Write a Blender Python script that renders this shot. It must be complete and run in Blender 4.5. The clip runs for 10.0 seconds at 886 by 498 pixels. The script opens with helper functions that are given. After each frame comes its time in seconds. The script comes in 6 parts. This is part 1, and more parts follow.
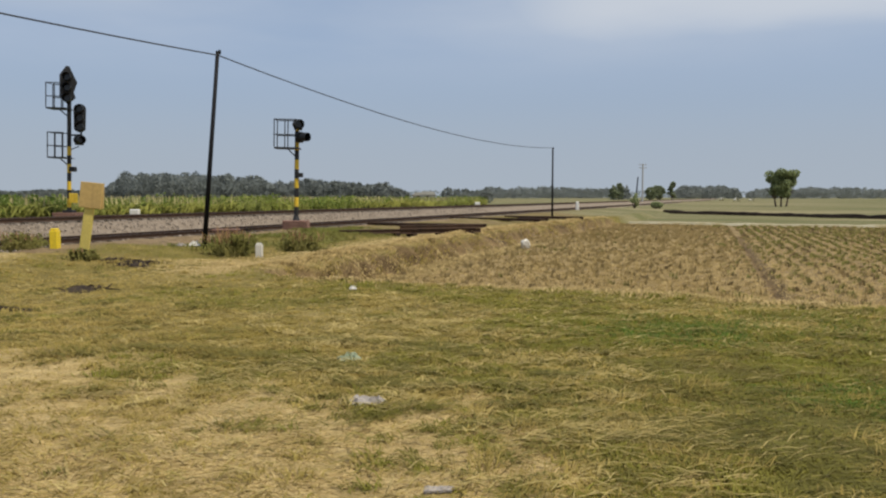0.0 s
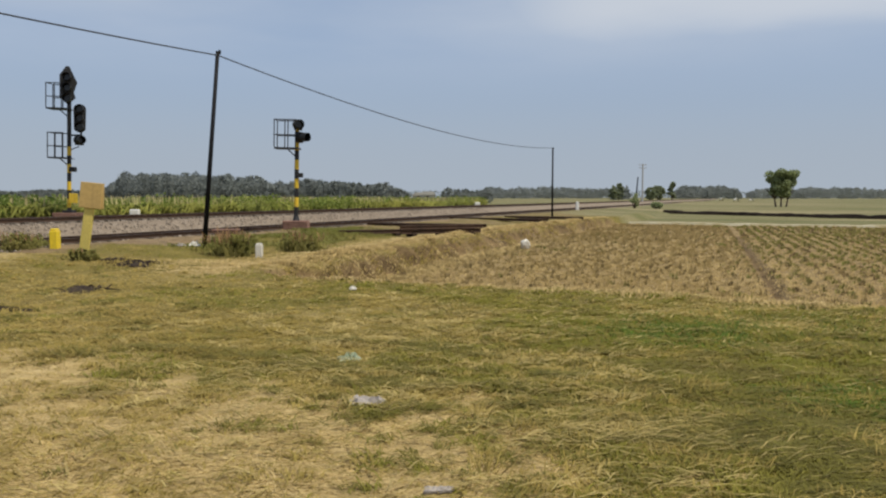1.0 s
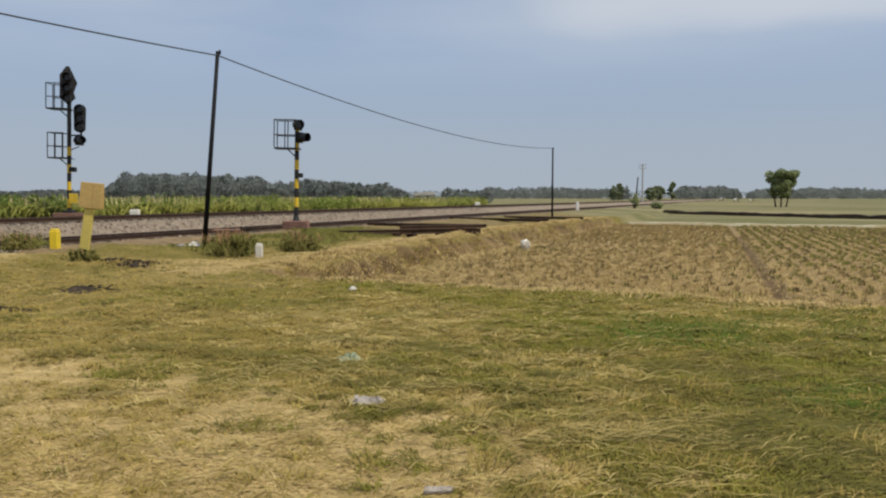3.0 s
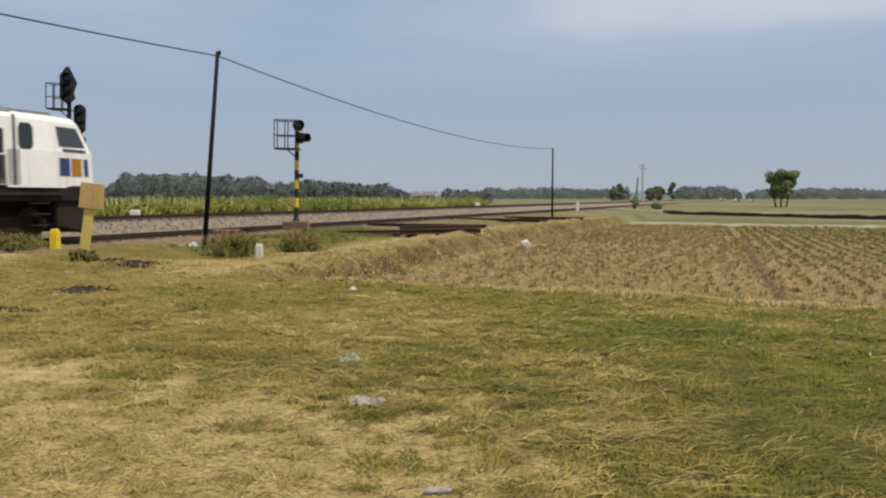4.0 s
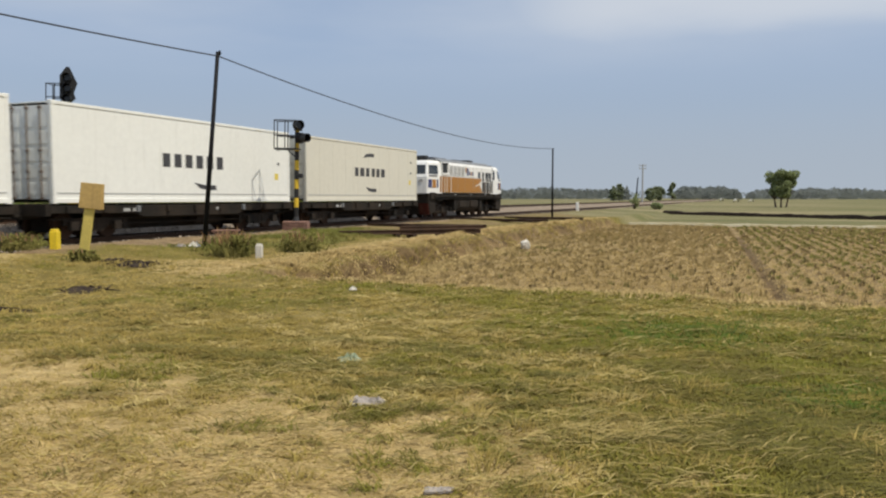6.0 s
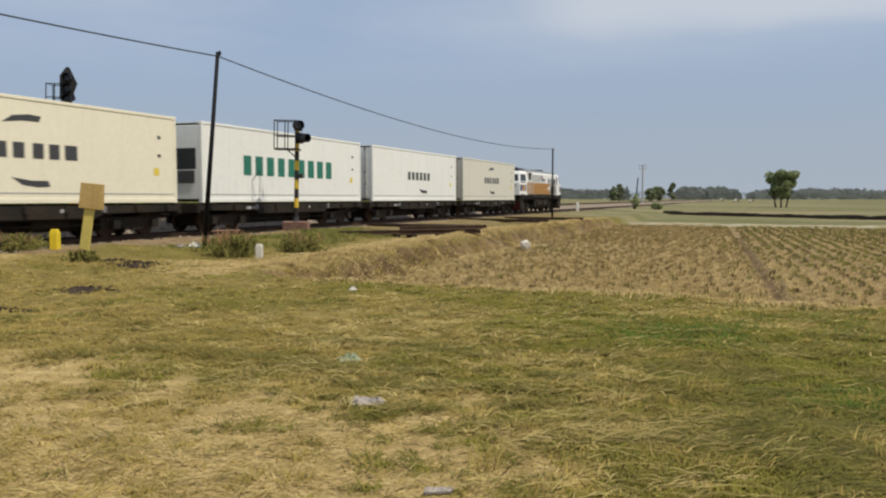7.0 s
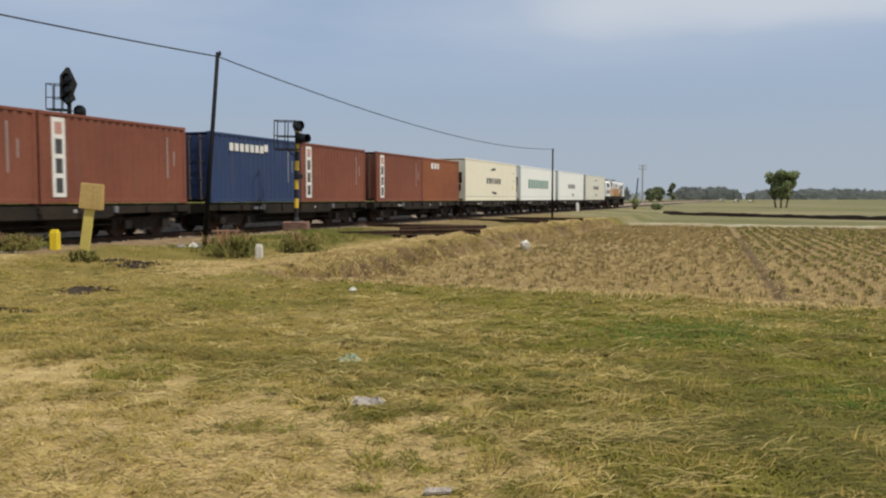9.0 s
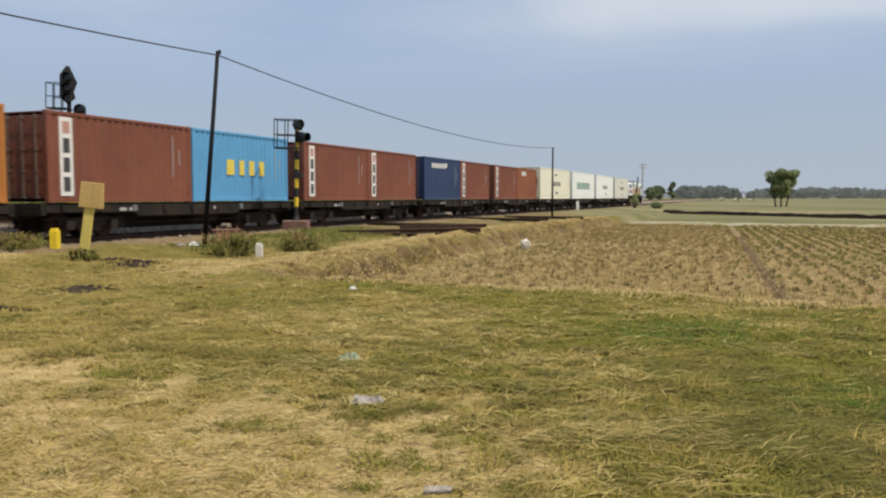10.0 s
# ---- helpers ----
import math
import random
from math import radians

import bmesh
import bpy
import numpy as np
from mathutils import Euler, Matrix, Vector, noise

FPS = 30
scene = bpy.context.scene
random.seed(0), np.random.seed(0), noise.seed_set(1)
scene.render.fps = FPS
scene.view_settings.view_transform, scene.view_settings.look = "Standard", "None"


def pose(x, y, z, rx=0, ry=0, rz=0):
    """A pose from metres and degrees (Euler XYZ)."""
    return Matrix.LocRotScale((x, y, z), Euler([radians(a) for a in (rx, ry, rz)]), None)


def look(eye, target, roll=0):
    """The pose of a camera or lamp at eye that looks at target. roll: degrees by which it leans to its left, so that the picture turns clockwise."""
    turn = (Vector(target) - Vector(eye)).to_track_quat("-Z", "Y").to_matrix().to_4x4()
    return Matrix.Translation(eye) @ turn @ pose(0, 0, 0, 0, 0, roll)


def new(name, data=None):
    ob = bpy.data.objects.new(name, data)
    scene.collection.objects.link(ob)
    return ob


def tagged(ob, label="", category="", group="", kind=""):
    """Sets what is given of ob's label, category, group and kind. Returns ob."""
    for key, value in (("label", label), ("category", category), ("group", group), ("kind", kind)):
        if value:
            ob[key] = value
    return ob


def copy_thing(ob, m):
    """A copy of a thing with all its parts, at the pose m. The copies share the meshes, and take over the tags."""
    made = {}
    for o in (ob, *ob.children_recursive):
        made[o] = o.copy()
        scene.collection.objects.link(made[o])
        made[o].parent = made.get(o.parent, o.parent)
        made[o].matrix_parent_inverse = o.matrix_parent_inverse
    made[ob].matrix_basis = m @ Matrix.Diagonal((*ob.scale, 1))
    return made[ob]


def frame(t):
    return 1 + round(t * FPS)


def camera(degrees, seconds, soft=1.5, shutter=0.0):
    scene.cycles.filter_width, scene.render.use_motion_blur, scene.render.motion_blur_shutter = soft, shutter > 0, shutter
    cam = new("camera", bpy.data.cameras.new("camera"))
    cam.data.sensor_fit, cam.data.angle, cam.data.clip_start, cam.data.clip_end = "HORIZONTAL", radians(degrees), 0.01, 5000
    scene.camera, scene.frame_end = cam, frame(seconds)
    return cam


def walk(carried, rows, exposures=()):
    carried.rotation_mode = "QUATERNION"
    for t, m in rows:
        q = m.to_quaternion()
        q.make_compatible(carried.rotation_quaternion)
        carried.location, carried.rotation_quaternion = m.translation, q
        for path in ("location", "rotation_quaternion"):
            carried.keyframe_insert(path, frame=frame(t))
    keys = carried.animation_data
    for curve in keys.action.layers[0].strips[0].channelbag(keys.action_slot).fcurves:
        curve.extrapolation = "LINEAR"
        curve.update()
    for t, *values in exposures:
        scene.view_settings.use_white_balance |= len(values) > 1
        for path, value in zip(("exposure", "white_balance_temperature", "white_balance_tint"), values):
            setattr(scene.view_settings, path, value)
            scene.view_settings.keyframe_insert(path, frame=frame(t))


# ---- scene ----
cam = camera(57.87, 10.0, soft=2.2, shutter=0.15)
TILT = 3.696
EYE_Z = 1.5


def eye(down):
    """The standing camera, tilted by a hair more or less."""
    return pose(0, 0, EYE_Z, 90 - TILT + down, 0, 0)


walk(cam, [(0, eye(0)), (2.5, eye(0.02)), (3.8, eye(0.03)), (4.5, eye(0.1)), (5.5, eye(0.05)), (7.0, eye(0.07)),
           (8.0, eye(0.04)), (9.0, eye(0.09)), (9.5, eye(0.05)), (10, eye(0))],
     exposures=[(0, 0.0), (3.8, 0.0), (5.5, 0.07), (7.0, 0.0), (8.0, -0.05), (9.0, 0.02), (9.5, 0.08), (10, 0.15)])

# ---- world and sun ----
SUN_AZ, SUN_EL = 122.0, 62.0   # compass bearing from +y clockwise, height
world = bpy.data.worlds.new("sky")
scene.world = world
world.use_nodes = True
wn, wl = world.node_tree.nodes, world.node_tree.links
wn.clear()
w_out, w_bg, w_sky = wn.new("ShaderNodeOutputWorld"), wn.new("ShaderNodeBackground"), wn.new("ShaderNodeTexSky")
w_sky.sky_type, w_sky.sun_disc = "NISHITA", False
w_sky.sun_elevation, w_sky.sun_rotation = radians(SUN_EL), radians(SUN_AZ)
w_sky.air_density, w_sky.dust_density, w_sky.ozone_density = 1.0, 2.5, 1.6
w_bg.inputs["Strength"].default_value = 0.101
# thin high cloud: soft streaks, thicker towards the zenith
w_co, w_map = wn.new("ShaderNodeTexCoord"), wn.new("ShaderNodeMapping")
w_map.inputs["Scale"].default_value = (0.9, 0.9, 4.0)
w_map.inputs["Location"].default_value = (1.35, 0.9, 2.1)
w_map.inputs["Rotation"].default_value = (0, 0, radians(38))
w_no = wn.new("ShaderNodeTexNoise")
w_no.inputs["Scale"].default_value, w_no.inputs["Detail"].default_value, w_no.inputs["Roughness"].default_value = 1.6, 5, 0.5
w_ra = wn.new("ShaderNodeMapRange")
w_ra.inputs["From Min"].default_value, w_ra.inputs["From Max"].default_value = 0.34, 0.62
w_ra.inputs["To Min"].default_value, w_ra.inputs["To Max"].default_value = 0.0, 0.5
w_mix = wn.new("ShaderNodeMix")
w_mix.data_type = "RGBA"
w_mix.inputs[7].default_value = (5.9, 6.3, 6.9, 1)
# thin even veil under the clouds, and the milky air near the skyline
w_veil, w_haze, w_sep, w_low = wn.new("ShaderNodeMix"), wn.new("ShaderNodeMix"), wn.new("ShaderNodeSeparateXYZ"), wn.new("ShaderNodeMapRange")
w_veil.data_type, w_haze.data_type = "RGBA", "RGBA"
w_veil.inputs[0].default_value = 0.72
w_veil.inputs[7].default_value = (3.4, 4.45, 6.25, 1)
w_haze.inputs[7].default_value = (3.95, 4.5, 5.15, 1)
w_low.interpolation_type = "SMOOTHSTEP"
w_low.inputs["From Min"].default_value, w_low.inputs["From Max"].default_value = -0.02, 0.2
w_low.inputs["To Min"].default_value, w_low.inputs["To Max"].default_value = 0.95, 0.0
wl.new(w_co.outputs["Generated"], w_sep.inputs[0])
wl.new(w_sep.outputs["Z"], w_low.inputs["Value"])
wl.new(w_sky.outputs["Color"], w_veil.inputs[6])
wl.new(w_co.outputs["Generated"], w_map.inputs["Vector"])
wl.new(w_map.outputs["Vector"], w_no.inputs["Vector"])
wl.new(w_no.outputs["Fac"], w_ra.inputs["Value"])
w_top, w_mul = wn.new("ShaderNodeMapRange"), wn.new("ShaderNodeMath")
w_top.interpolation_type, w_mul.operation = "SMOOTHSTEP", "MULTIPLY"
w_top.inputs["From Min"].default_value, w_top.inputs["From Max"].default_value = 0.10, 0.22
wl.new(w_sep.outputs["Z"], w_top.inputs["Value"])
wl.new(w_ra.outputs["Result"], w_mul.inputs[0])
wl.new(w_top.outputs["Result"], w_mul.inputs[1])
w_bank, w_east, w_both, w_puff, w_max = (wn.new("ShaderNodeMapRange"), wn.new("ShaderNodeMapRange"), wn.new("ShaderNodeMath"), wn.new("ShaderNodeMath"),
                                         wn.new("ShaderNodeMath"))
w_bank.interpolation_type, w_east.interpolation_type = "SMOOTHSTEP", "SMOOTHSTEP"
w_bank.inputs["From Min"].default_value, w_bank.inputs["From Max"].default_value = 0.165, 0.235
w_east.inputs["From Min"].default_value, w_east.inputs["From Max"].default_value = -0.02, 0.2
w_east.inputs["To Max"].default_value = 0.85
w_both.operation, w_puff.operation, w_max.operation = "MULTIPLY", "MULTIPLY_ADD", "MAXIMUM"
w_puff.inputs[1].default_value, w_puff.inputs[2].default_value = 0.16, -0.08   # ragged lower edge
w_rag = wn.new("ShaderNodeMath")
w_rag.operation = "ADD"
wl.new(w_no.outputs["Fac"], w_puff.inputs[0])
wl.new(w_sep.outputs["Z"], w_rag.inputs[0])
wl.new(w_puff.outputs[0], w_rag.inputs[1])
wl.new(w_rag.outputs[0], w_bank.inputs["Value"])
wl.new(w_sep.outputs["X"], w_east.inputs["Value"])
wl.new(w_bank.outputs["Result"], w_both.inputs[0])
wl.new(w_east.outputs["Result"], w_both.inputs[1])
wl.new(w_mul.outputs[0], w_max.inputs[0])
wl.new(w_both.outputs[0], w_max.inputs[1])
wl.new(w_max.outputs[0], w_mix.inputs[0])
wl.new(w_veil.outputs[2], w_mix.inputs[6])
wl.new(w_low.outputs["Result"], w_haze.inputs[0])
wl.new(w_mix.outputs[2], w_haze.inputs[6])
wl.new(w_haze.outputs[2], w_bg.inputs["Color"])
wl.new(w_bg.outputs["Background"], w_out.inputs["Surface"])

az, el = radians(SUN_AZ), radians(SUN_EL)
to_sun = Vector((math.sin(az) * math.cos(el), math.cos(az) * math.cos(el), math.sin(el)))
sun = new("sun", bpy.data.lights.new("sun", "SUN"))
sun.data.energy, sun.data.angle, sun.data.color = 3.8, radians(0.7), (1.0, 0.925, 0.79)
sun.matrix_world = look(to_sun * 200, (0, 0, 0))


# ---- materials ----
def mat(name, color, rough=0.7, metal=0.0, scale=6.0, vary=0.25, bump=0.2, second=None, island=0.0, obj=0.0, stretch=None, grime=0.0, thin=0.0, turf=False):
    """Procedural surface: two scales of noise over the colour, fine relief, variation from piece to piece."""
    m = bpy.data.materials.new(name)
    m.use_nodes = True
    n, l = m.node_tree.nodes, m.node_tree.links
    b = n["Principled BSDF"]
    co, mp = n.new("ShaderNodeTexCoord"), n.new("ShaderNodeMapping")
    l.new(co.outputs["Object"], mp.inputs["Vector"])
    if stretch:
        mp.inputs["Scale"].default_value = stretch
    big, fine = n.new("ShaderNodeTexNoise"), n.new("ShaderNodeTexNoise")
    big.inputs["Scale"].default_value, fine.inputs["Scale"].default_value = scale * 0.2, scale * 3
    big.inputs["Detail"].default_value, fine.inputs["Detail"].default_value = 4, 6
    l.new(mp.outputs["Vector"], big.inputs["Vector"])
    l.new(mp.outputs["Vector"], fine.inputs["Vector"])
    other = second or tuple(c * 0.55 for c in color)
    ramp = n.new("ShaderNodeMapRange")
    ramp.inputs["From Min"].default_value, ramp.inputs["From Max"].default_value = 0.38, 0.68
    l.new(big.outputs["Fac"], ramp.inputs["Value"])
    amt = n.new("ShaderNodeMath")
    amt.operation = "MULTIPLY"
    amt.inputs[1].default_value = 1.0 if second else vary * 2
    l.new(ramp.outputs["Result"], amt.inputs[0])
    mix = n.new("ShaderNodeMix")
    mix.data_type = "RGBA"
    mix.inputs[6].default_value, mix.inputs[7].default_value = (*color, 1), (*other, 1)
    l.new(amt.outputs[0], mix.inputs[0])
    val = n.new("ShaderNodeMapRange")
    val.inputs["From Min"].default_value, val.inputs["From Max"].default_value = 0.25, 0.75
    val.inputs["To Min"].default_value, val.inputs["To Max"].default_value = 1 - vary, 1 + vary
    l.new(fine.outputs["Fac"], val.inputs["Value"])
    last = val.outputs["Result"]
    for amount, node, socket in ((island, "ShaderNodeNewGeometry", "Random Per Island"), (obj, "ShaderNodeObjectInfo", "Random")):
        if amount:
            rnd, r2, mul = n.new(node), n.new("ShaderNodeMapRange"), n.new("ShaderNodeMath")
            r2.inputs["To Min"].default_value, r2.inputs["To Max"].default_value = 1 - amount, 1 + amount
            mul.operation = "MULTIPLY"
            l.new(rnd.outputs[socket], r2.inputs["Value"])
            l.new(r2.outputs["Result"], mul.inputs[0])
            l.new(last, mul.inputs[1])
            last = mul.outputs[0]
    hsv = n.new("ShaderNodeHueSaturation")
    l.new(mix.outputs[2], hsv.inputs["Color"])
    l.new(last, hsv.inputs["Value"])
    end = hsv.outputs["Color"]
    if grime:
        # vertical rust and dirt streaks
        m2, st, cut, mg = n.new("ShaderNodeMapping"), n.new("ShaderNodeTexNoise"), n.new("ShaderNodeMapRange"), n.new("ShaderNodeMix")
        m2.inputs["Scale"].default_value = (5, 5, 0.5)
        l.new(co.outputs["Object"], m2.inputs["Vector"])
        l.new(m2.outputs["Vector"], st.inputs["Vector"])
        st.inputs["Scale"].default_value, st.inputs["Detail"].default_value = 1.0, 6
        cut.inputs["From Min"].default_value, cut.inputs["From Max"].default_value = 0.55, 0.8
        cut.inputs["To Max"].default_value = grime
        l.new(st.outputs["Fac"], cut.inputs["Value"])
        mg.data_type = "RGBA"
        mg.inputs[7].default_value = (0.12, 0.085, 0.06, 1)
        l.new(cut.outputs["Result"], mg.inputs[0])
        l.new(end, mg.inputs[6])
        end = mg.outputs[2]
    l.new(end, b.inputs["Base Color"])
    b.inputs["Roughness"].default_value, b.inputs["Metallic"].default_value = rough, metal
    if rough >= 0.7:
        b.inputs["Specular IOR Level"].default_value = 0.15
    if bump:
        bp = n.new("ShaderNodeBump")
        bp.inputs["Strength"].default_value, bp.inputs["Distance"].default_value = bump, 0.02
        l.new(fine.outputs["Fac"], bp.inputs["Height"])
        l.new(bp.outputs["Normal"], b.inputs["Normal"])
    if turf:
        # dense short blades together catch the light like a lawn, not like single faces
        up = n.new("ShaderNodeCombineXYZ")
        up.inputs["Z"].default_value = 1.0
        l.new(up.outputs[0], b.inputs["Normal"])
    if thin:
        # leaves let part of the light through
        tr, ms = n.new("ShaderNodeBsdfTranslucent"), n.new("ShaderNodeMixShader")
        ms.inputs[0].default_value = thin
        l.new(end, tr.inputs["Color"])
        l.new(b.outputs[0], ms.inputs[1])
        l.new(tr.outputs[0], ms.inputs[2])
        l.new(ms.outputs[0], n["Material Output"].inputs["Surface"])
    return m


M_WHITE = mat("white_paint", (0.80, 0.80, 0.78), 0.4, 0, 3, 0.06, 0.05, grime=0.35)
M_ORANGE = mat("orange_paint", (0.37, 0.16, 0.012), 0.4, 0, 3, 0.1, 0.05, grime=0.3)
M_ROOF = mat("grey_roof_paint", (0.17, 0.18, 0.19), 0.6, 0, 4, 0.2, 0.1, grime=0.4)
M_BLACK = mat("black_frame_steel", (0.017, 0.0155, 0.0135), 0.75, 0.0, 5, 0.3, 0.2, (0.036, 0.027, 0.02))
M_DARK = mat("dark_opening", (0.02, 0.021, 0.023), 0.5, 0, 5, 0.2, 0.1)
M_GLASS = mat("dark_glass", (0.03, 0.035, 0.04), 0.08, 0, 5, 0.1, 0.0)
M_GREYP = mat("grey_paint", (0.38, 0.38, 0.37), 0.5, 0, 5, 0.12, 0.05)
M_NAVY = mat("navy_mark", (0.03, 0.04, 0.14), 0.5, 0, 4, 0.1, 0.0)
M_MARK = mat("dark_mark", (0.05, 0.05, 0.055), 0.5, 0, 4, 0.1, 0.0)
M_GREENM = mat("green_mark", (0.015, 0.16, 0.11), 0.5, 0, 4, 0.1, 0.0)
M_PINK = mat("faded_red_mark", (0.45, 0.24, 0.20), 0.5, 0, 4, 0.15, 0.0)
M_WMARK = mat("white_mark", (0.72, 0.71, 0.68), 0.5, 0, 4, 0.1, 0.0, grime=0.3)
M_YMARK = mat("yellow_mark", (0.7, 0.55, 0.08), 0.5, 0, 4, 0.1, 0.0)
M_REEFER = mat("cream_reefer_skin", (0.65, 0.63, 0.54), 0.45, 0, 2, 0.04, 0.02, grime=0.12)
M_REEFERW = mat("white_reefer_skin", (0.80, 0.81, 0.77), 0.45, 0, 2, 0.04, 0.02, grime=0.12)
M_REEFERC = mat("yellowed_reefer_skin", (0.78, 0.735, 0.58), 0.45, 0, 2, 0.04, 0.02, grime=0.12)
M_RED = mat("oxide_red_paint", (0.165, 0.050, 0.027), 0.6, 0, 3, 0.14, 0.1, (0.205, 0.066, 0.036), grime=0.45)
M_RED2 = mat("bright_oxide_paint", (0.25, 0.080, 0.028), 0.6, 0, 3, 0.14, 0.1, (0.20, 0.064, 0.028), grime=0.35)
M_BLUE = mat("dark_blue_paint", (0.020, 0.042, 0.115), 0.5, 0, 3, 0.12, 0.1, grime=0.3)
M_SKY = mat("light_blue_paint", (0.10, 0.32, 0.57), 0.5, 0, 3, 0.1, 0.1, grime=0.2)
M_ORC = mat("orange_container_paint", (0.42, 0.16, 0.03), 0.55, 0, 3, 0.12, 0.1, grime=0.35)
M_WOODPOLE = mat("dark_pole_steel", (0.012, 0.012, 0.014), 0.7, 0.1, 8, 0.3, 0.3)
M_SIGBLACK = mat("black_signal_paint", (0.012, 0.012, 0.013), 0.55, 0, 8, 0.2, 0.1)
M_SIGYEL = mat("yellow_signal_paint", (0.68, 0.46, 0.03), 0.5, 0, 8, 0.12, 0.1, grime=0.3)
M_RAIL = mat("rusty_rail_steel", (0.075, 0.045, 0.03), 0.8, 0.0, 12, 0.3, 0.2, (0.05, 0.032, 0.023))
M_RAILTOP = mat("worn_rail_head", (0.12, 0.105, 0.095), 0.45, 0.6, 12, 0.1, 0.05)
M_SLEEPER = mat("concrete_sleeper", (0.13, 0.11, 0.088), 0.9, 0, 10, 0.25, 0.3, obj=0.2)
M_BALLAST = mat("ballast_bed", (0.235, 0.19, 0.145), 0.95, 0, 14, 0.35, 0.8, (0.18, 0.142, 0.105))
M_STONE = mat("ballast_stone", (0.27, 0.225, 0.18), 0.9, 0, 8, 0.25, 0.4, island=0.45)
M_BRICK = mat("red_brick_base", (0.24, 0.14, 0.11), 0.9, 0, 9, 0.3, 0.4, obj=0.2)
M_CONC = mat("pale_concrete", (0.46, 0.44, 0.40), 0.85, 0, 8, 0.2, 0.3)
M_YELLOW = mat("faded_yellow_paint", (0.60, 0.48, 0.12), 0.6, 0, 8, 0.15, 0.15, grime=0.4)
M_PLATE = mat("faded_ochre_plate", (0.50, 0.34, 0.12), 0.6, 0, 5, 0.12, 0.1, grime=0.4)
M_YELPOST = mat("bright_yellow_paint", (0.75, 0.55, 0.02), 0.5, 0, 8, 0.12, 0.1, grime=0.2)
M_SOIL = mat("dark_brown_soil", (0.048, 0.035, 0.026), 0.95, 0, 14, 0.4, 0.6)
M_PLASTIC = mat("pale_plastic_film", (0.31, 0.275, 0.245), 0.6, 0, 16, 0.15, 0.3)
M_PLASTICG = mat("pale_green_plastic_film", (0.25, 0.29, 0.18), 0.35, 0, 16, 0.15, 0.3)
M_PAPER = mat("white_sack", (0.60, 0.57, 0.50), 0.6, 0, 12, 0.1, 0.3)
M_BARK = mat("tree_bark", (0.13, 0.10, 0.075), 0.95, 0, 9, 0.3, 0.5)
M_LEAF = mat("tree_leaf", (0.32, 0.36, 0.18), 0.7, 0, 2, 0.2, 0, (0.25, 0.29, 0.14), island=0.35, thin=0.6)
# distance haze is put into this pale grey blue-green leaf colour
M_LEAFFAR = mat("hazed_far_leaf", (0.25, 0.275, 0.265), 0.8, 0, 0.15, 0.12, 0, (0.215, 0.24, 0.225), island=0.10, thin=0.65, turf=True)
M_CROP = mat("crop_leaf", (0.33, 0.33, 0.085), 0.7, 0, 0.6, 0.2, 0, (0.20, 0.23, 0.065), island=0.3, thin=0.45, turf=True)
M_CROPTOP = mat("crop_tassel", (0.46, 0.40, 0.20), 0.8, 0, 0.6, 0.2, 0, island=0.3)
M_GRASS = mat("green_grass", (0.17, 0.168, 0.026), 0.75, 0, 1.2, 0.2, 0, (0.225, 0.198, 0.042), island=0.25, thin=0.25, turf=True)
M_DRY = mat("dry_grass", (0.29, 0.228, 0.062), 0.8, 0, 1.2, 0.2, 0, (0.36, 0.275, 0.092), island=0.25, thin=0.25, turf=True)
M_STRAW = mat("straw", (0.43, 0.325, 0.145), 0.8, 0, 1.2, 0.2, 0, (0.51, 0.39, 0.19), island=0.3, thin=0.2, turf=True)
M_STUBBLE = mat("field_stubble", (0.365, 0.27, 0.113), 0.85, 0, 0.8, 0.2, 0, (0.425, 0.32, 0.15), island=0.25, thin=0.25, turf=True)
M_STUBDARK = mat("withered_leaf", (0.17, 0.12, 0.062), 0.85, 0, 0.8, 0.2, 0, island=0.4, thin=0.2, turf=True)
M_WEED = mat("weed_leaf", (0.22, 0.225, 0.06), 0.75, 0, 1.2, 0.2, 0, (0.28, 0.235, 0.08), island=0.35, thin=0.4, turf=True)
M_WEEDRED = mat("weed_seed_head", (0.25, 0.15, 0.075), 0.8, 0, 2, 0.2, 0, island=0.4)
M_WIRE = mat("black_cable", (0.02, 0.02, 0.022), 0.6, 0, 4, 0.1, 0)
M_DRYEDGE = mat("pale_straw_edge", (0.46, 0.41, 0.29), 0.9, 0, 5, 0.2, 0.4, (0.36, 0.30, 0.17))
M_HAY = mat("bright_hay", (0.46, 0.37, 0.155), 0.8, 0, 1.2, 0.2, 0, (0.36, 0.285, 0.105), island=0.3, thin=0.2, turf=True)
M_OLIVE = mat("olive_grass", (0.19, 0.162, 0.042), 0.8, 0, 1.2, 0.2, 0, (0.125, 0.118, 0.03), island=0.35, thin=0.2, turf=True)
M_FRESH = mat("fresh_green_grass", (0.085, 0.145, 0.022), 0.75, 0, 1.2, 0.2, 0, (0.13, 0.16, 0.03), island=0.25, thin=0.25, turf=True)
M_VERGE = mat("verge_grass", (0.15, 0.165, 0.036), 0.75, 0, 1.2, 0.2, 0, (0.21, 0.19, 0.055), island=0.3, thin=0.25, turf=True)
# green paled and dulled to carry the haze of distance in the colour
M_LEAFMID = mat("hazed_mid_leaf", (0.30, 0.335, 0.20), 0.75, 0, 1.0, 0.2, 0, (0.24, 0.27, 0.165), island=0.2, thin=0.65)
M_CROPLEAF = mat("crop_broad_leaf", (0.30, 0.33, 0.075), 0.7, 0, 0.35, 0.2, 0, (0.13, 0.19, 0.045), island=0.3, thin=0.5)
M_GRIME = mat("soot_brown_paint", (0.12, 0.10, 0.085), 0.7, 0, 4, 0.3, 0.1, (0.2, 0.175, 0.15))
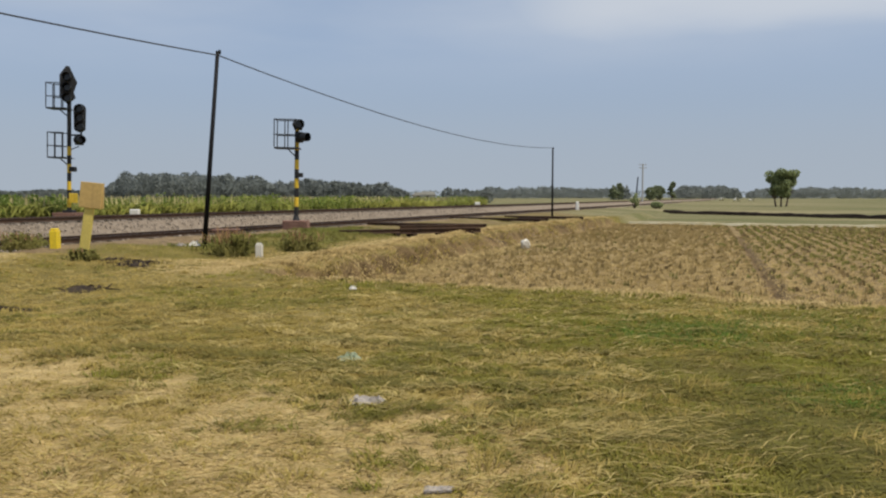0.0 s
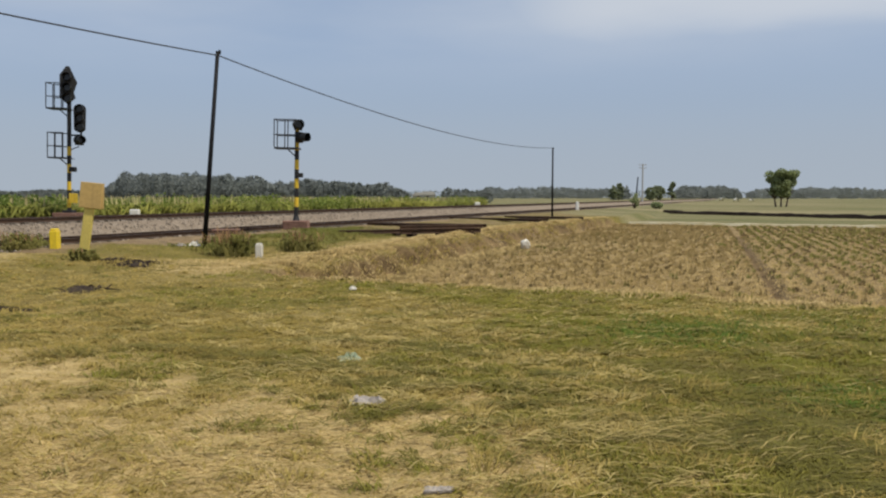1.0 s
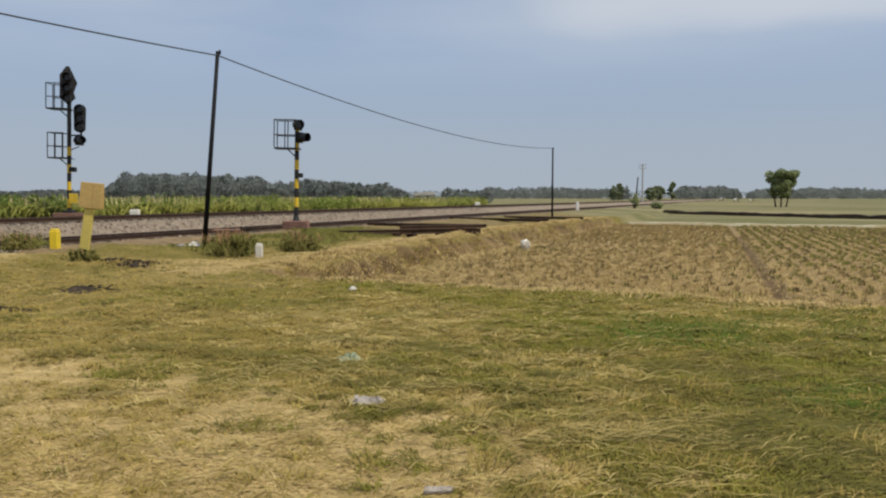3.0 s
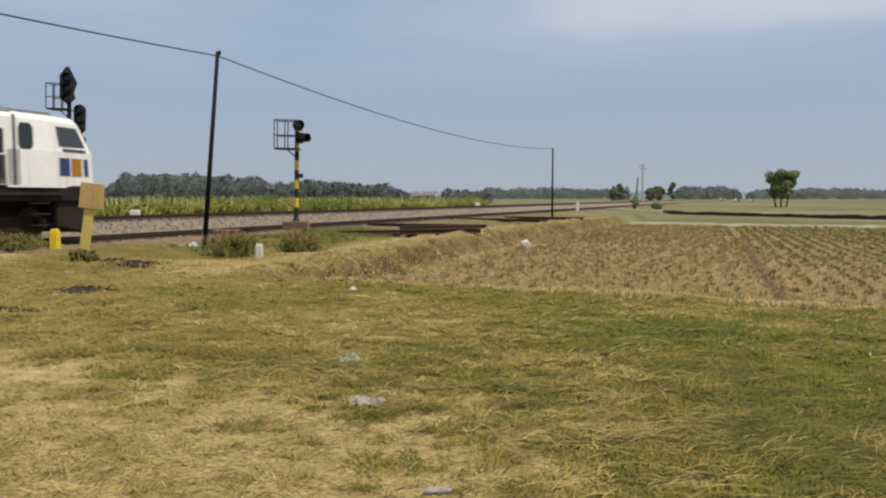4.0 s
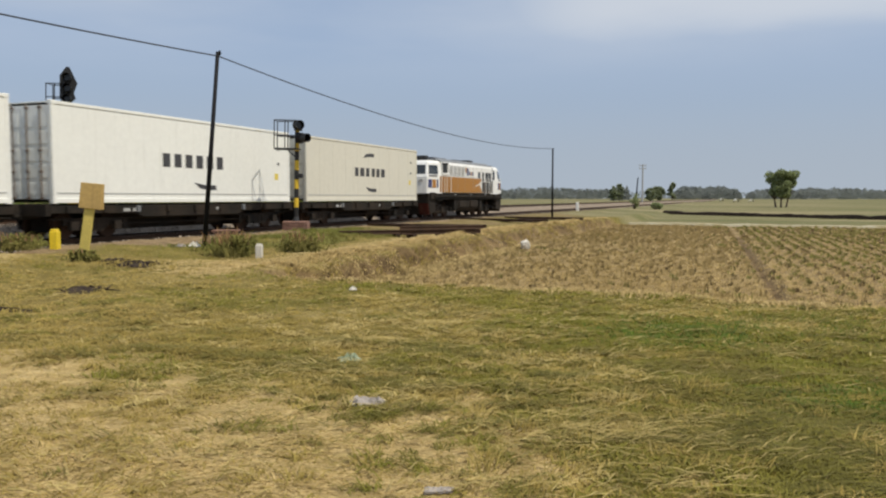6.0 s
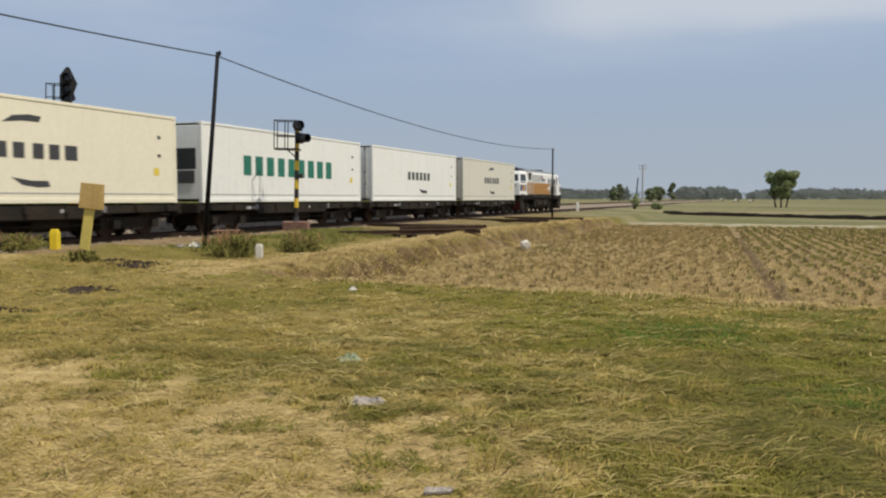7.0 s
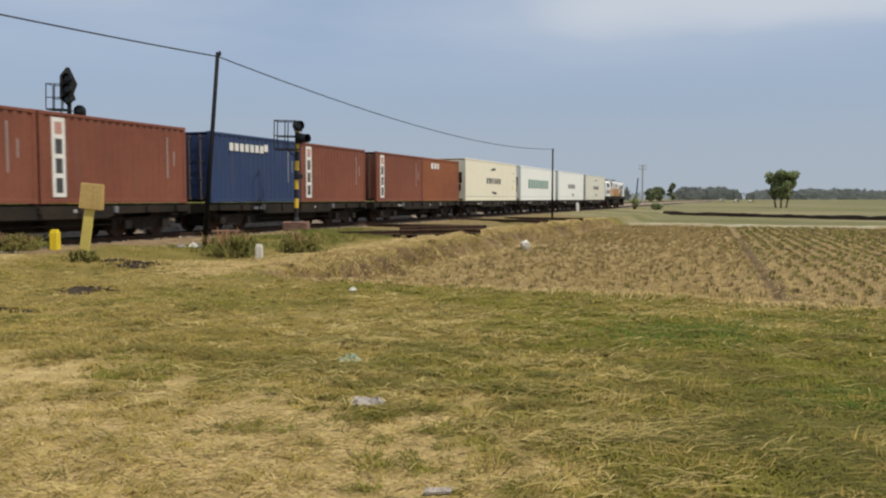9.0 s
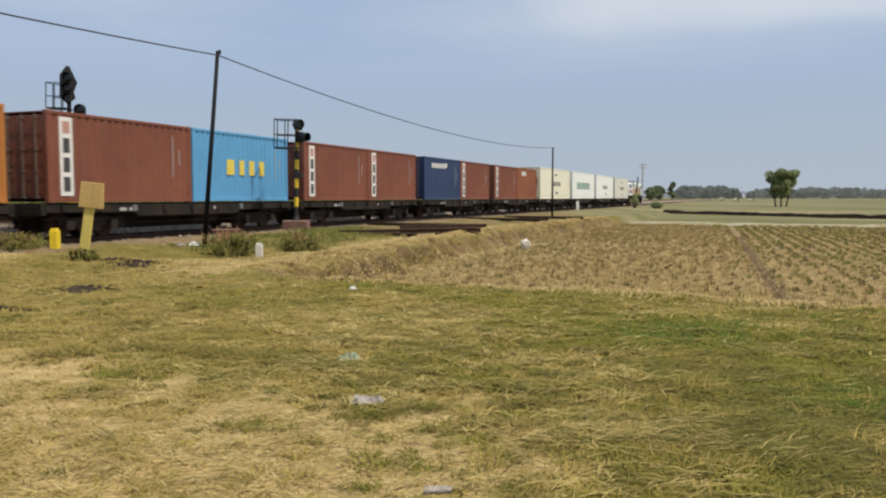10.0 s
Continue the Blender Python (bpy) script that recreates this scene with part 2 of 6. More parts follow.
M_RODS = mat("rusty_grey_rod", (0.17, 0.13, 0.105), 0.6, 0, 8, 0.2, 0.1, (0.11, 0.08, 0.06))
M_PLOUGH = mat("dull_red_plough", (0.07, 0.017, 0.012), 0.7, 0, 5, 0.25, 0.15, grime=0.4)
M_LENS = mat("signal_lens", (0.02, 0.02, 0.02), 0.15, 0, 4, 0.1, 0)


# ---- mesh helpers ----
def cube(bm, x0, x1, y0, y1, z0, z1, m=None):
    v = [bm.verts.new((x, y, z)) for z in (z0, z1) for y in (y0, y1) for x in (x0, x1)]
    for f in ((0, 2, 3, 1), (4, 5, 7, 6), (0, 1, 5, 4), (2, 6, 7, 3), (0, 4, 6, 2), (1, 3, 7, 5)):
        bm.faces.new([v[i] for i in f])
    if m is not None:
        bmesh.ops.transform(bm, matrix=m, verts=v)
    return v


def tube(bm, p, q, r, r2=None, seg=10, cap=True):
    p, q = Vector(p), Vector(q)
    r2 = r if r2 is None else r2
    a = (q - p).normalized()
    u = a.orthogonal().normalized()
    w = a.cross(u)
    rings = []
    for c, rad in ((p, r), (q, r2)):
        rings.append([bm.verts.new(c + (u * math.cos(k * 2 * math.pi / seg) + w * math.sin(k * 2 * math.pi / seg)) * rad) for k in range(seg)])
    for k in range(seg):
        bm.faces.new((rings[0][k], rings[0][(k + 1) % seg], rings[1][(k + 1) % seg], rings[1][k]))
    if cap:
        bm.faces.new(rings[0][::-1])
        bm.faces.new(rings[1])


def prism(bm, pts, axis, a, b):
    """A polygon of (u, v) pushed along an axis from a to b: axis x takes (y, z), axis y takes (x, z), axis z takes (x, y)."""
    def at(u, v, w):
        return {"x": (w, u, v), "y": (u, w, v), "z": (u, v, w)}[axis]
    lo, hi = [bm.verts.new(at(u, v, a)) for u, v in pts], [bm.verts.new(at(u, v, b)) for u, v in pts]
    k = len(pts)
    for i in range(k):
        bm.faces.new((lo[i], lo[(i + 1) % k], hi[(i + 1) % k], hi[i]))
    bm.faces.new(lo[::-1])
    bm.faces.new(hi)
    return lo + hi


def bevel(bm, w=0.01, seg=1):
    bmesh.ops.bevel(bm, geom=bm.edges[:], offset=w, segments=seg, affect="EDGES", clamp_overlap=True)


def part(name, bm, material, parent, label="", smooth=False):
    """Links a bmesh as one mesh object under a thing or under a part."""
    bmesh.ops.recalc_face_normals(bm, faces=bm.faces[:])
    me = bpy.data.meshes.new(name)
    bm.to_mesh(me)
    bm.free()
    me.materials.append(material)
    if smooth:
        me.polygons.foreach_set("use_smooth", [True] * len(me.polygons))
    ob = new(name, me)
    if parent is not None:
        ob.parent = parent
    if label:
        tagged(ob, label)
    return ob


def block(name, dims, material, parent, label="", w=0.01):
    bm = bmesh.new()
    cube(bm, *dims)
    if w:
        bevel(bm, w)
    return part(name, bm, material, parent, label)


def thing(name, label, category, group="", kind="", m=None):
    ob = new(name)
    ob.empty_display_size = 0.2
    if m is not None:
        ob.matrix_world = m
    return tagged(ob, label, category, group, kind)


def from_arrays(name, verts, faces, material, parent=None):
    me = bpy.data.meshes.new(name)
    me.from_pydata(verts, [], faces)
    me.materials.append(material)
    ob = new(name, me)
    if parent is not None:
        ob.parent = parent
    return ob


RNG = np.random.default_rng(7)
GRID = RNG.random((8, 97, 97))


def vnoise(x, y, size, layer=0):
    """Smooth noise from 0 to 1 over the ground, with hills about size metres wide."""
    u, v = np.mod(np.asarray(x) / size + 40.3, 96), np.mod(np.asarray(y) / size + 17.7, 96)
    i, j = np.floor(u).astype(int) % 96, np.floor(v).astype(int) % 96
    a, b = u - np.floor(u), v - np.floor(v)
    a, b = a * a * (3 - 2 * a), b * b * (3 - 2 * b)
    g = GRID[layer]
    i2, j2 = (i + 1) % 96, (j + 1) % 96
    return (g[i, j] * (1 - a) + g[i2, j] * a) * (1 - b) + (g[i, j2] * (1 - a) + g[i2, j2] * a) * b


def step(x, a, b):
    k = np.clip((np.asarray(x, float) - a) / (b - a), 0, 1)
    return k * k * (3 - 2 * k)


# ---- the plan: two tracks, the bank and the field ----
TURN = 21.42                       # the tracks' bearing, degrees right of the view
ST, CT = math.sin(radians(TURN)), math.cos(radians(TURN))
TRACK_X = -19.723 - 1.219 / CT     # where the near track's middle meets y = 0
RAIL_Z = 0.284                     # rail tops of the near track
FAR_Q, FAR_RISE = -4.3, 0.50       # the far track: beyond and higher


def along(s, q=0.0, z=0.0):
    """A place s metres along the tracks, q metres from the near track's middle towards the camera."""
    return Vector((TRACK_X + s * ST + q * CT, s * CT - q * ST, z))


def across(x, y):
    return (np.asarray(x) - TRACK_X) * CT - np.asarray(y) * ST


def track_pose(s, q=0.0, z=RAIL_Z):
    return Matrix.Translation(along(s, q, z)) @ pose(0, 0, 0, 0, 0, 90 - TURN)


def brow(y):
    """The upper edge of the bank above the field."""
    return np.interp(y, [0, 14, 16.5, 19.7, 24, 30.3, 37.7, 46.6, 60, 2000], [-4.1, -4.1, -3.6, -2.66, -1.42, 0.34, 3.1, 7.1, 12.4, 756])


def bank_foot(y):
    """The lower edge of the bank."""
    return np.interp(y, [0, 15, 19, 21, 25.8, 32.1, 42.4, 50.5, 60, 2000], [-2.6, -2.6, -1.95, -1.24, 0.29, 2.6, 6.46, 9.5, 13.2, 760])


def field_front(x):
    """The field's near edge."""
    return np.interp(x, [-3, 0.4, 3.5, 6.0, 60], [15.4, 13.6, 12.2, 11.2, 8.5])


# the foot of the terrace: the field begins where inside() is 1
def bank_and_front(x, y):
    """How far down the bank, and how far behind the field's near edge; both from 0 to 1."""
    x, y = np.asarray(x, float), np.asarray(y, float)
    bank = bank_foot(y)
    front = field_front(x)
    wob = (vnoise(x, y, 1.3, 3) - 0.5) * 0.5
    gully = (vnoise(x, y, 1.1, 3) - 0.5) * 0.75 + (vnoise(x, y, 0.45, 5) - 0.5) * 0.45
    edge = brow(y)
    a = step((x + gully - edge) / (bank - edge), 0.15, 0.8)
    b = step(y + wob, front - 0.3, front + 0.3)
    return a, b


def inside(x, y):
    a, b = bank_and_front(x, y)
    return a * b


def face(x, y):
    """1 halfway down the bank's bare earth face."""
    a, b = bank_and_front(x, y)
    return 4 * a * (1 - a) * b * step(y, 62, 54)


FIELD_END = [(-50, 95.3), (13.3, 62.0), (29.5, 53.5), (200, -36)]


def height(x, y):
    x, y = np.asarray(x, float), np.asarray(y, float)
    h = (vnoise(x, y, 1.7, 0) - 0.5) * (0.06 + 0.10 * step(-x, 1.5, 5) * step(y, 8, 12)) + (vnoise(x, y, 0.4, 1) - 0.5) * 0.05
    near = step(np.hypot(x, y), 120, 60)
    h = h * near
    h = h - 0.56 * inside(x, y) * step(y, 130, 68)
    h = h - 0.12 * rut(x, y) * inside(x, y) * step(y, 64, 58)
    # furrows between the crop rows
    furrow = np.cos(2 * np.pi * (x - 0.333 * y) / 0.6)
    h = h + 0.03 * furrow * inside(x, y) * step(x, 16, 14) * (0.3 + 0.7 * step(x - 6.88 - (y - 16.1) * 0.333, -2.2, 1.0)) * step(y, 45, 30)
    # lumps along the top of the bank
    q = across(x, y)
    h = h + 0.13 * np.exp(-((x - np.interp(y, [16.5, 19.7, 24, 30.3, 37.7, 46.6, 51, 60], [-3.75, -2.8, -1.55, 0.2, 2.95, 6.95, 9.0, 12.3])) / 0.5) ** 2) * step(y, 14, 17) * step(y, 60, 52) * (0.4 + vnoise(x, y, 0.8, 2))
    # the far side of the tracks lies higher
    h = h + 0.35 * step(-q, 1.5, 5.0)
    # the strip beside the tracks
    h = h + 0.22 * step(q, 7.5, 3.8) * step(q, 1.7, 2.7) - 0.12 * step(np.abs(q), 2.6, 1.6)
    return h


# ---- ground ----
def ground_material():
    m = bpy.data.materials.new("dry_and_green_turf")
    m.use_nodes = True
    n, l = m.node_tree.nodes, m.node_tree.links
    b = n["Principled BSDF"]
    b.inputs["Roughness"].default_value = 0.95
    b.inputs["Specular IOR Level"].default_value = 0.15
    geo = n.new("ShaderNodeNewGeometry")

    def noise_at(scale, detail=5, stretch=None):
        no = n.new("ShaderNodeTexNoise")
        no.inputs["Scale"].default_value, no.inputs["Detail"].default_value = scale, detail
        if stretch:
            mp = n.new("ShaderNodeMapping")
            mp.inputs["Scale"].default_value = stretch
            l.new(geo.outputs["Position"], mp.inputs["Vector"])
            l.new(mp.outputs["Vector"], no.inputs["Vector"])
        else:
            l.new(geo.outputs["Position"], no.inputs["Vector"])
        return no.outputs["Fac"]

    def ramp(src, a, b_, to0=0.0, to1=1.0):
        r = n.new("ShaderNodeMapRange")
        r.inputs["From Min"].default_value, r.inputs["From Max"].default_value = a, b_
        r.inputs["To Min"].default_value, r.inputs["To Max"].default_value = to0, to1
        l.new(src, r.inputs["Value"])
        return r.outputs["Result"]

    def mix(f, c0, c1):
        x = n.new("ShaderNodeMix")
        x.data_type = "RGBA"
        l.new(f, x.inputs[0])
        for c, s in ((c0, x.inputs[6]), (c1, x.inputs[7])):
            if isinstance(c, tuple):
                s.default_value = (*c, 1)
            else:
                l.new(c, s)
        return x.outputs[2]

    def attr(name):
        a = n.new("ShaderNodeAttribute")
        a.attribute_name = name
        return a.outputs["Fac"]

    turf = mix(ramp(noise_at(1.6, 6), 0.35, 0.65), (0.135, 0.105, 0.03), (0.215, 0.165, 0.052))
    turf = mix(attr("green"), turf, mix(ramp(noise_at(2.3, 6), 0.35, 0.65), (0.10, 0.09, 0.018), (0.15, 0.125, 0.03)))
    straw = mix(ramp(noise_at(3.0, 7), 0.35, 0.65), (0.34, 0.25, 0.10), (0.48, 0.365, 0.175))
    c = mix(attr("straw"), turf, straw)
    stub = mix(ramp(noise_at(2.0, 7), 0.35, 0.65), (0.19, 0.133, 0.062), (0.30, 0.22, 0.105))
    c = mix(attr("field"), c, stub)
    c = mix(attr("dirt"), c, mix(ramp(noise_at(2.5, 6), 0.35, 0.65), (0.165, 0.115, 0.062), (0.25, 0.18, 0.10)))
    c = mix(attr("earth"), c, mix(ramp(noise_at(2.2, 6), 0.35, 0.65), (0.075, 0.05, 0.024), (0.18, 0.122, 0.058)))
    plain = mix(ramp(noise_at(0.02, 5, (1, 4, 1)), 0.42, 0.58), (0.195, 0.172, 0.088), (0.118, 0.12, 0.048))
    plain = mix(ramp(noise_at(0.05, 3, (0.25, 1.6, 1)), 0.54, 0.62), plain, (0.23, 0.195, 0.105))
    plain = mix(ramp(noise_at(0.035, 3, (0.2, 1.2, 1)), 0.40, 0.36), plain, (0.085, 0.10, 0.04))
    c = mix(attr("plain"), c, plain)
    fine = noise_at(26.0, 8)
    hs = n.new("ShaderNodeHueSaturation")
    l.new(c, hs.inputs["Color"])
    l.new(ramp(fine, 0.3, 0.7, 0.72, 1.25), hs.inputs["Value"])
    l.new(hs.outputs["Color"], b.inputs["Base Color"])
    bp = n.new("ShaderNodeBump")
    bp.inputs["Strength"].default_value, bp.inputs["Distance"].default_value = 0.6, 0.04
    l.new(fine, bp.inputs["Height"])
    l.new(bp.outputs["Normal"], b.inputs["Normal"])
    return m


def rut(x, y, wide=0.24):
    """A wheel rut across the field, beside the crop rows."""
    return np.exp(-((np.asarray(x) - 6.88 - (np.asarray(y) - 16.1) * 0.333) / wide) ** 2)


def gravel(x, y):
    """1 on the bare gravel strip along the near track."""
    q = across(x, y)
    rim = 3.5 + 1.5 * np.exp(-((np.asarray(y) - 24) / 3.0) ** 2) + 1.4 * (vnoise(x, y, 1.2, 6) - 0.5)
    return step(q - rim, 0.3, -0.3) * step(q, -1.0, 1.0)


def trodden(x, y):
    """Pale dry grass on the brow of the bank, and a footpath to the track."""
    x, y = np.asarray(x, float), np.asarray(y, float)
    top = np.exp(-((x - brow(y) + 0.65) / 0.8) ** 2) * step(y, 13.5, 16.5) * step(y, 60, 50)
    patch = np.exp(-((x + 4.7) / 1.7) ** 2 - ((y - 18.4) / 1.0) ** 2)
    path = np.exp(-((x + 11.3 - 0.288 * (23.5 - y)) / 0.28) ** 2) * step(y, 15, 17) * step(y, 25, 23)
    return np.clip(0.9 * top + 0.7 * patch + 0.8 * path, 0, 1)


def straw_zone(x, y):
    edge = 5.35 - 0.6 * np.asarray(x) + (vnoise(x, y, 1.1, 4) - 0.5) * 1.6 + (vnoise(x, y, 0.35, 6) - 0.5) * 1.6
    worn = step(vnoise(x, y, 0.8, 5) + vnoise(x, y, 2.4, 2) * 0.5, 0.85, 1.1) * 0.25
    edge = edge - 1.2 * step(np.asarray(x), 1.2, 3.0) + 0.8 * np.exp(-((np.asarray(x) - 0.4) / 0.5) ** 2)
    worn = worn * step(np.asarray(x), 1.5, -1.0)
    return np.clip(step(edge - np.asarray(y), -0.6, 1.3) + worn * step(np.asarray(y), 14, 8) + trodden(x, y), 0, 1)


def green_zone(x, y):
    x, y = np.asarray(x, float), np.asarray(y, float)
    g = vnoise(x, y, 2.2, 6) * 0.55 + vnoise(x, y, 0.7, 7) * 0.45
    bias = 0.24 * step(x, -2.5, 2.5) - 0.14 * step(-x, 2, 6) * step(y, 13, 9) + 0.45 * np.exp(-((x - 2.6) / 1.1) ** 2 - ((y - 8.9) / 0.9) ** 2)
    bias = bias + 0.10 * np.exp(-((x + 3.0) / 1.8) ** 2 - ((y - 12.0) / 2.0) ** 2)
    bias = bias + 0.3 * step(across(x, y), 7.5, 5.5) * step(across(x, y), 1.2, 2.4) * step(y, 20, 24)
    g = g + 0.22 * (vnoise(x * 0.35, y * 1.6, 0.5, 3) - 0.5)
    bias = bias + 0.2 * step(x - 0.25 * y, 0.0, 1.2) * step(y, 9, 6.5)
    return 0.72 * step(g + bias, 0.37, 0.82)


def build_ground():
    xs = np.unique(np.concatenate([np.linspace(-3000, -200, 12), np.linspace(-200, -30, 18), np.linspace(-30, -8, 45), np.linspace(-8, 16, 200),
                                   np.linspace(16, 60, 60), np.linspace(60, 260, 20), np.linspace(260, 3000, 12)]))
    ys = np.unique(np.concatenate([np.linspace(-1500, -60, 10), np.linspace(-60, 2, 25), np.linspace(2, 30, 240), np.linspace(30, 80, 130),
                                   np.linspace(80, 260, 40), np.linspace(260, 4200, 20)]))
    gx, gy = np.meshgrid(xs, ys)
    z = height(gx, gy)
    verts = np.stack([gx, gy, z], -1).reshape(-1, 3)
    ny, nx = gx.shape
    k = np.arange(ny * nx).reshape(ny, nx)
    faces = np.stack([k[:-1, :-1], k[:-1, 1:], k[1:, 1:], k[1:, :-1]], -1).reshape(-1, 4)
    ob = from_arrays("ground", verts.tolist(), faces.tolist(), ground_material())
    me = ob.data
    me.polygons.foreach_set("use_smooth", [True] * len(me.polygons))
    fx, fy = gx.ravel(), gy.ravel()
    end = np.interp(fx, [p[0] for p in FIELD_END], [p[1] for p in FIELD_END])
    layers = {"green": green_zone(fx, fy), "straw": straw_zone(fx, fy),
              "field": inside(fx, fy) * step(fy, end + 1, end - 1),
              "dirt": np.clip(gravel(fx, fy) * step(fy, 60, 40) + step(across(fx, fy), 8.0, 6.0) * step(across(fx, fy), 1.0, 2.0) * step(fy, 25, 31) * step(vnoise(fx, fy, 1.4, 5) + 0.3 * step(fy, 27, 36), 0.35, 0.8) * 0.6
                              + 0.6 * rut(fx, fy) * inside(fx, fy) + 1.2 * face(fx, fy) * step(vnoise(fx, fy, 0.9, 6), 0.2, 0.55), 0, 1),
              "earth": np.clip(1.2 * rut(fx, fy, 0.16) * inside(fx, fy) + 1.6 * face(fx, fy) * step(vnoise(fx, fy, 0.6, 6), 0.1, 0.5), 0, 1),
              "plain": np.clip(step(fy, end, end + 4) * step(across(fx, fy), 0, 6) + step(-across(fx, fy), 8, 14) + step(fy, 90, 120), 0, 1)}
    for name, values in layers.items():
        a = me.attributes.new(name, "FLOAT", "POINT")
        a.data.foreach_set("value", values.astype(np.float32))
    return tagged(ob, "flat farmland with dry and green turf and worn straw", "ground", kind="structure")


build_ground()


# ---- tracks ----
def build_track(name, q, rail_z, s0, s1, label):
    """Ballast bed, two rails and the sleepers of one track."""
    bed = thing(name, label, "railway track", kind="structure")
    bm = bmesh.new()
    n = int((s1 - s0) / 2.0)
    rows = []
    for i in range(n + 1):
        s = s0 + (s1 - s0) * i / n
        row = []
        for dq, dz in ((-2.6, -0.75), (-1.45, -0.2), (-0.5, -0.2), (0.5, -0.2), (1.3, -0.22), (2.35, -0.62)):
            wob = 0.06 * (float(vnoise(s, dq * 9, 0.9, 2)) - 0.5)
            row.append(bm.verts.new(along(s, q + dq + wob * 2, rail_z + dz + wob)))
        rows.append(row)
    for a, b in zip(rows, rows[1:]):
        for i in range(5):
            bm.faces.new((a[i], a[i + 1], b[i + 1], b[i]))
    part("ballast_bed", bm, M_BALLAST, bed)
    prof = [(-0.065, -0.16), (0.065, -0.16), (0.065, -0.145), (0.012, -0.125), (0.012, -0.04), (0.035, -0.03), (0.035, -0.002), (-0.035, -0.002),
            (-0.035, -0.03), (-0.012, -0.04), (-0.012, -0.125), (-0.065, -0.145)]
    for side in (-0.568, 0.568):
        bm = bmesh.new()
        prism(bm, prof, "x", 0, s1 - s0)
        rail = part("rail", bm, M_RAIL, bed)
        rail.matrix_world = track_pose(s0, q + side, rail_z)
        bm = bmesh.new()
        cube(bm, 0, s1 - s0, -0.03, 0.03, -0.002, 0.0)
        top = part("rail_head", bm, M_RAILTOP, rail, "worn bright running surface")
    bm = bmesh.new()
    prism(bm, [(-1.0, -0.21), (1.0, -0.21), (1.0, -0.135), (0.55, -0.13), (-0.55, -0.13), (-1.0, -0.135)], "x", -0.12, 0.12)
    first = part("sleeper", bm, M_SLEEPER, bed)
    first.matrix_world = track_pose(s0 + 0.3, q, rail_z)
    for i in range(1, 200):
        o = new("sleeper", first.data)
        o.parent = bed
        o.matrix_world = track_pose(s0 + 0.3 + i * 0.6, q, rail_z)
    return bed


build_track("railway_track", 0.0, RAIL_Z, -6, 520, "near railway track with rusty rails on grey ballast")
build_track("railway_track", FAR_Q, RAIL_Z + FAR_RISE, -6, 520, "raised second railway track on a ballast bank")


# ---- line-side poles and cable ----
POLES = [((-6.46, 21.6), (-5.99, 21.6), 5.38), ((7.9, 58.0), (7.9, 58.0), 5.05)]


def ground_at(x, y):
    """A place on the uneven ground."""
    return Vector((x, y, float(height(x, y))))


def build_pole(base, top, tall, r):
    z = float(height(*base))
    p = thing("utility_pole", "thin dark leaning pole carrying a single cable", "pole", "poles beside the track", m=Matrix.Translation((*base, z)))
    bm = bmesh.new()
    t = Vector((top[0] - base[0], top[1] - base[1], tall - z))
    tube(bm, (0, 0, -0.15), t, r, r * 0.72, 12)
    part("shaft", bm, M_WOODPOLE, p, smooth=True)
    bm = bmesh.new()
    tube(bm, t + Vector((-0.03, 0, -0.06)), t + Vector((0.09, 0, -0.03)), 0.022, seg=8)
    tube(bm, t + Vector((0.05, 0, -0.09)), t + Vector((0.05, 0, 0.03)), 0.03, seg=8)
    part("insulator", bm, M_WOODPOLE, p)
    return Vector((*base, z)) + t


tops = [build_pole(*POLES[0], 0.068), build_pole(*POLES[1], 0.075)]


def cable(points, sag, r):
    cu = bpy.data.curves.new("cable", "CURVE")
    cu.dimensions, cu.bevel_depth, cu.bevel_resolution = "3D", r, 2
    for (a, b), sg in zip(zip(points, points[1:]), sag):
        sp = cu.splines.new("POLY")
        sp.points.add(32)
        for i in range(33):
            k = i / 32
            p = a.lerp(b, k) - Vector((0, 0, 4 * sg * k * (1 - k)))
            sp.points[i].co = (*p, 1)
    cu.materials.append(M_WIRE)
    return tagged(new("cable", cu), "thin black sagging cable strung between the poles", "cable")


back = tops[0] + (tops[0] - tops[1])
cable([Vector((back.x, back.y, 5.5)), tops[0] - Vector((0, 0, 0.11)), tops[1]], [0.6, 0.66], 0.017)


# ---- signals ----
def striped_post(parent, tall, r, first_black):
    """A post in black and yellow bands, each a part."""
    z, i = 0.0, 0
    while z < tall - 0.01:
        h = min(0.36, tall - z)
        bm = bmesh.new()
        tube(bm, (0, 0, z), (0, 0, z + h), r, seg=12)
        part("post_band", bm, M_SIGBLACK if (i % 2 == 0) == first_black or z > tall * 0.62 and i % 2 else M_SIGYEL, parent, smooth=False)
        z, i = z + h, i + 1


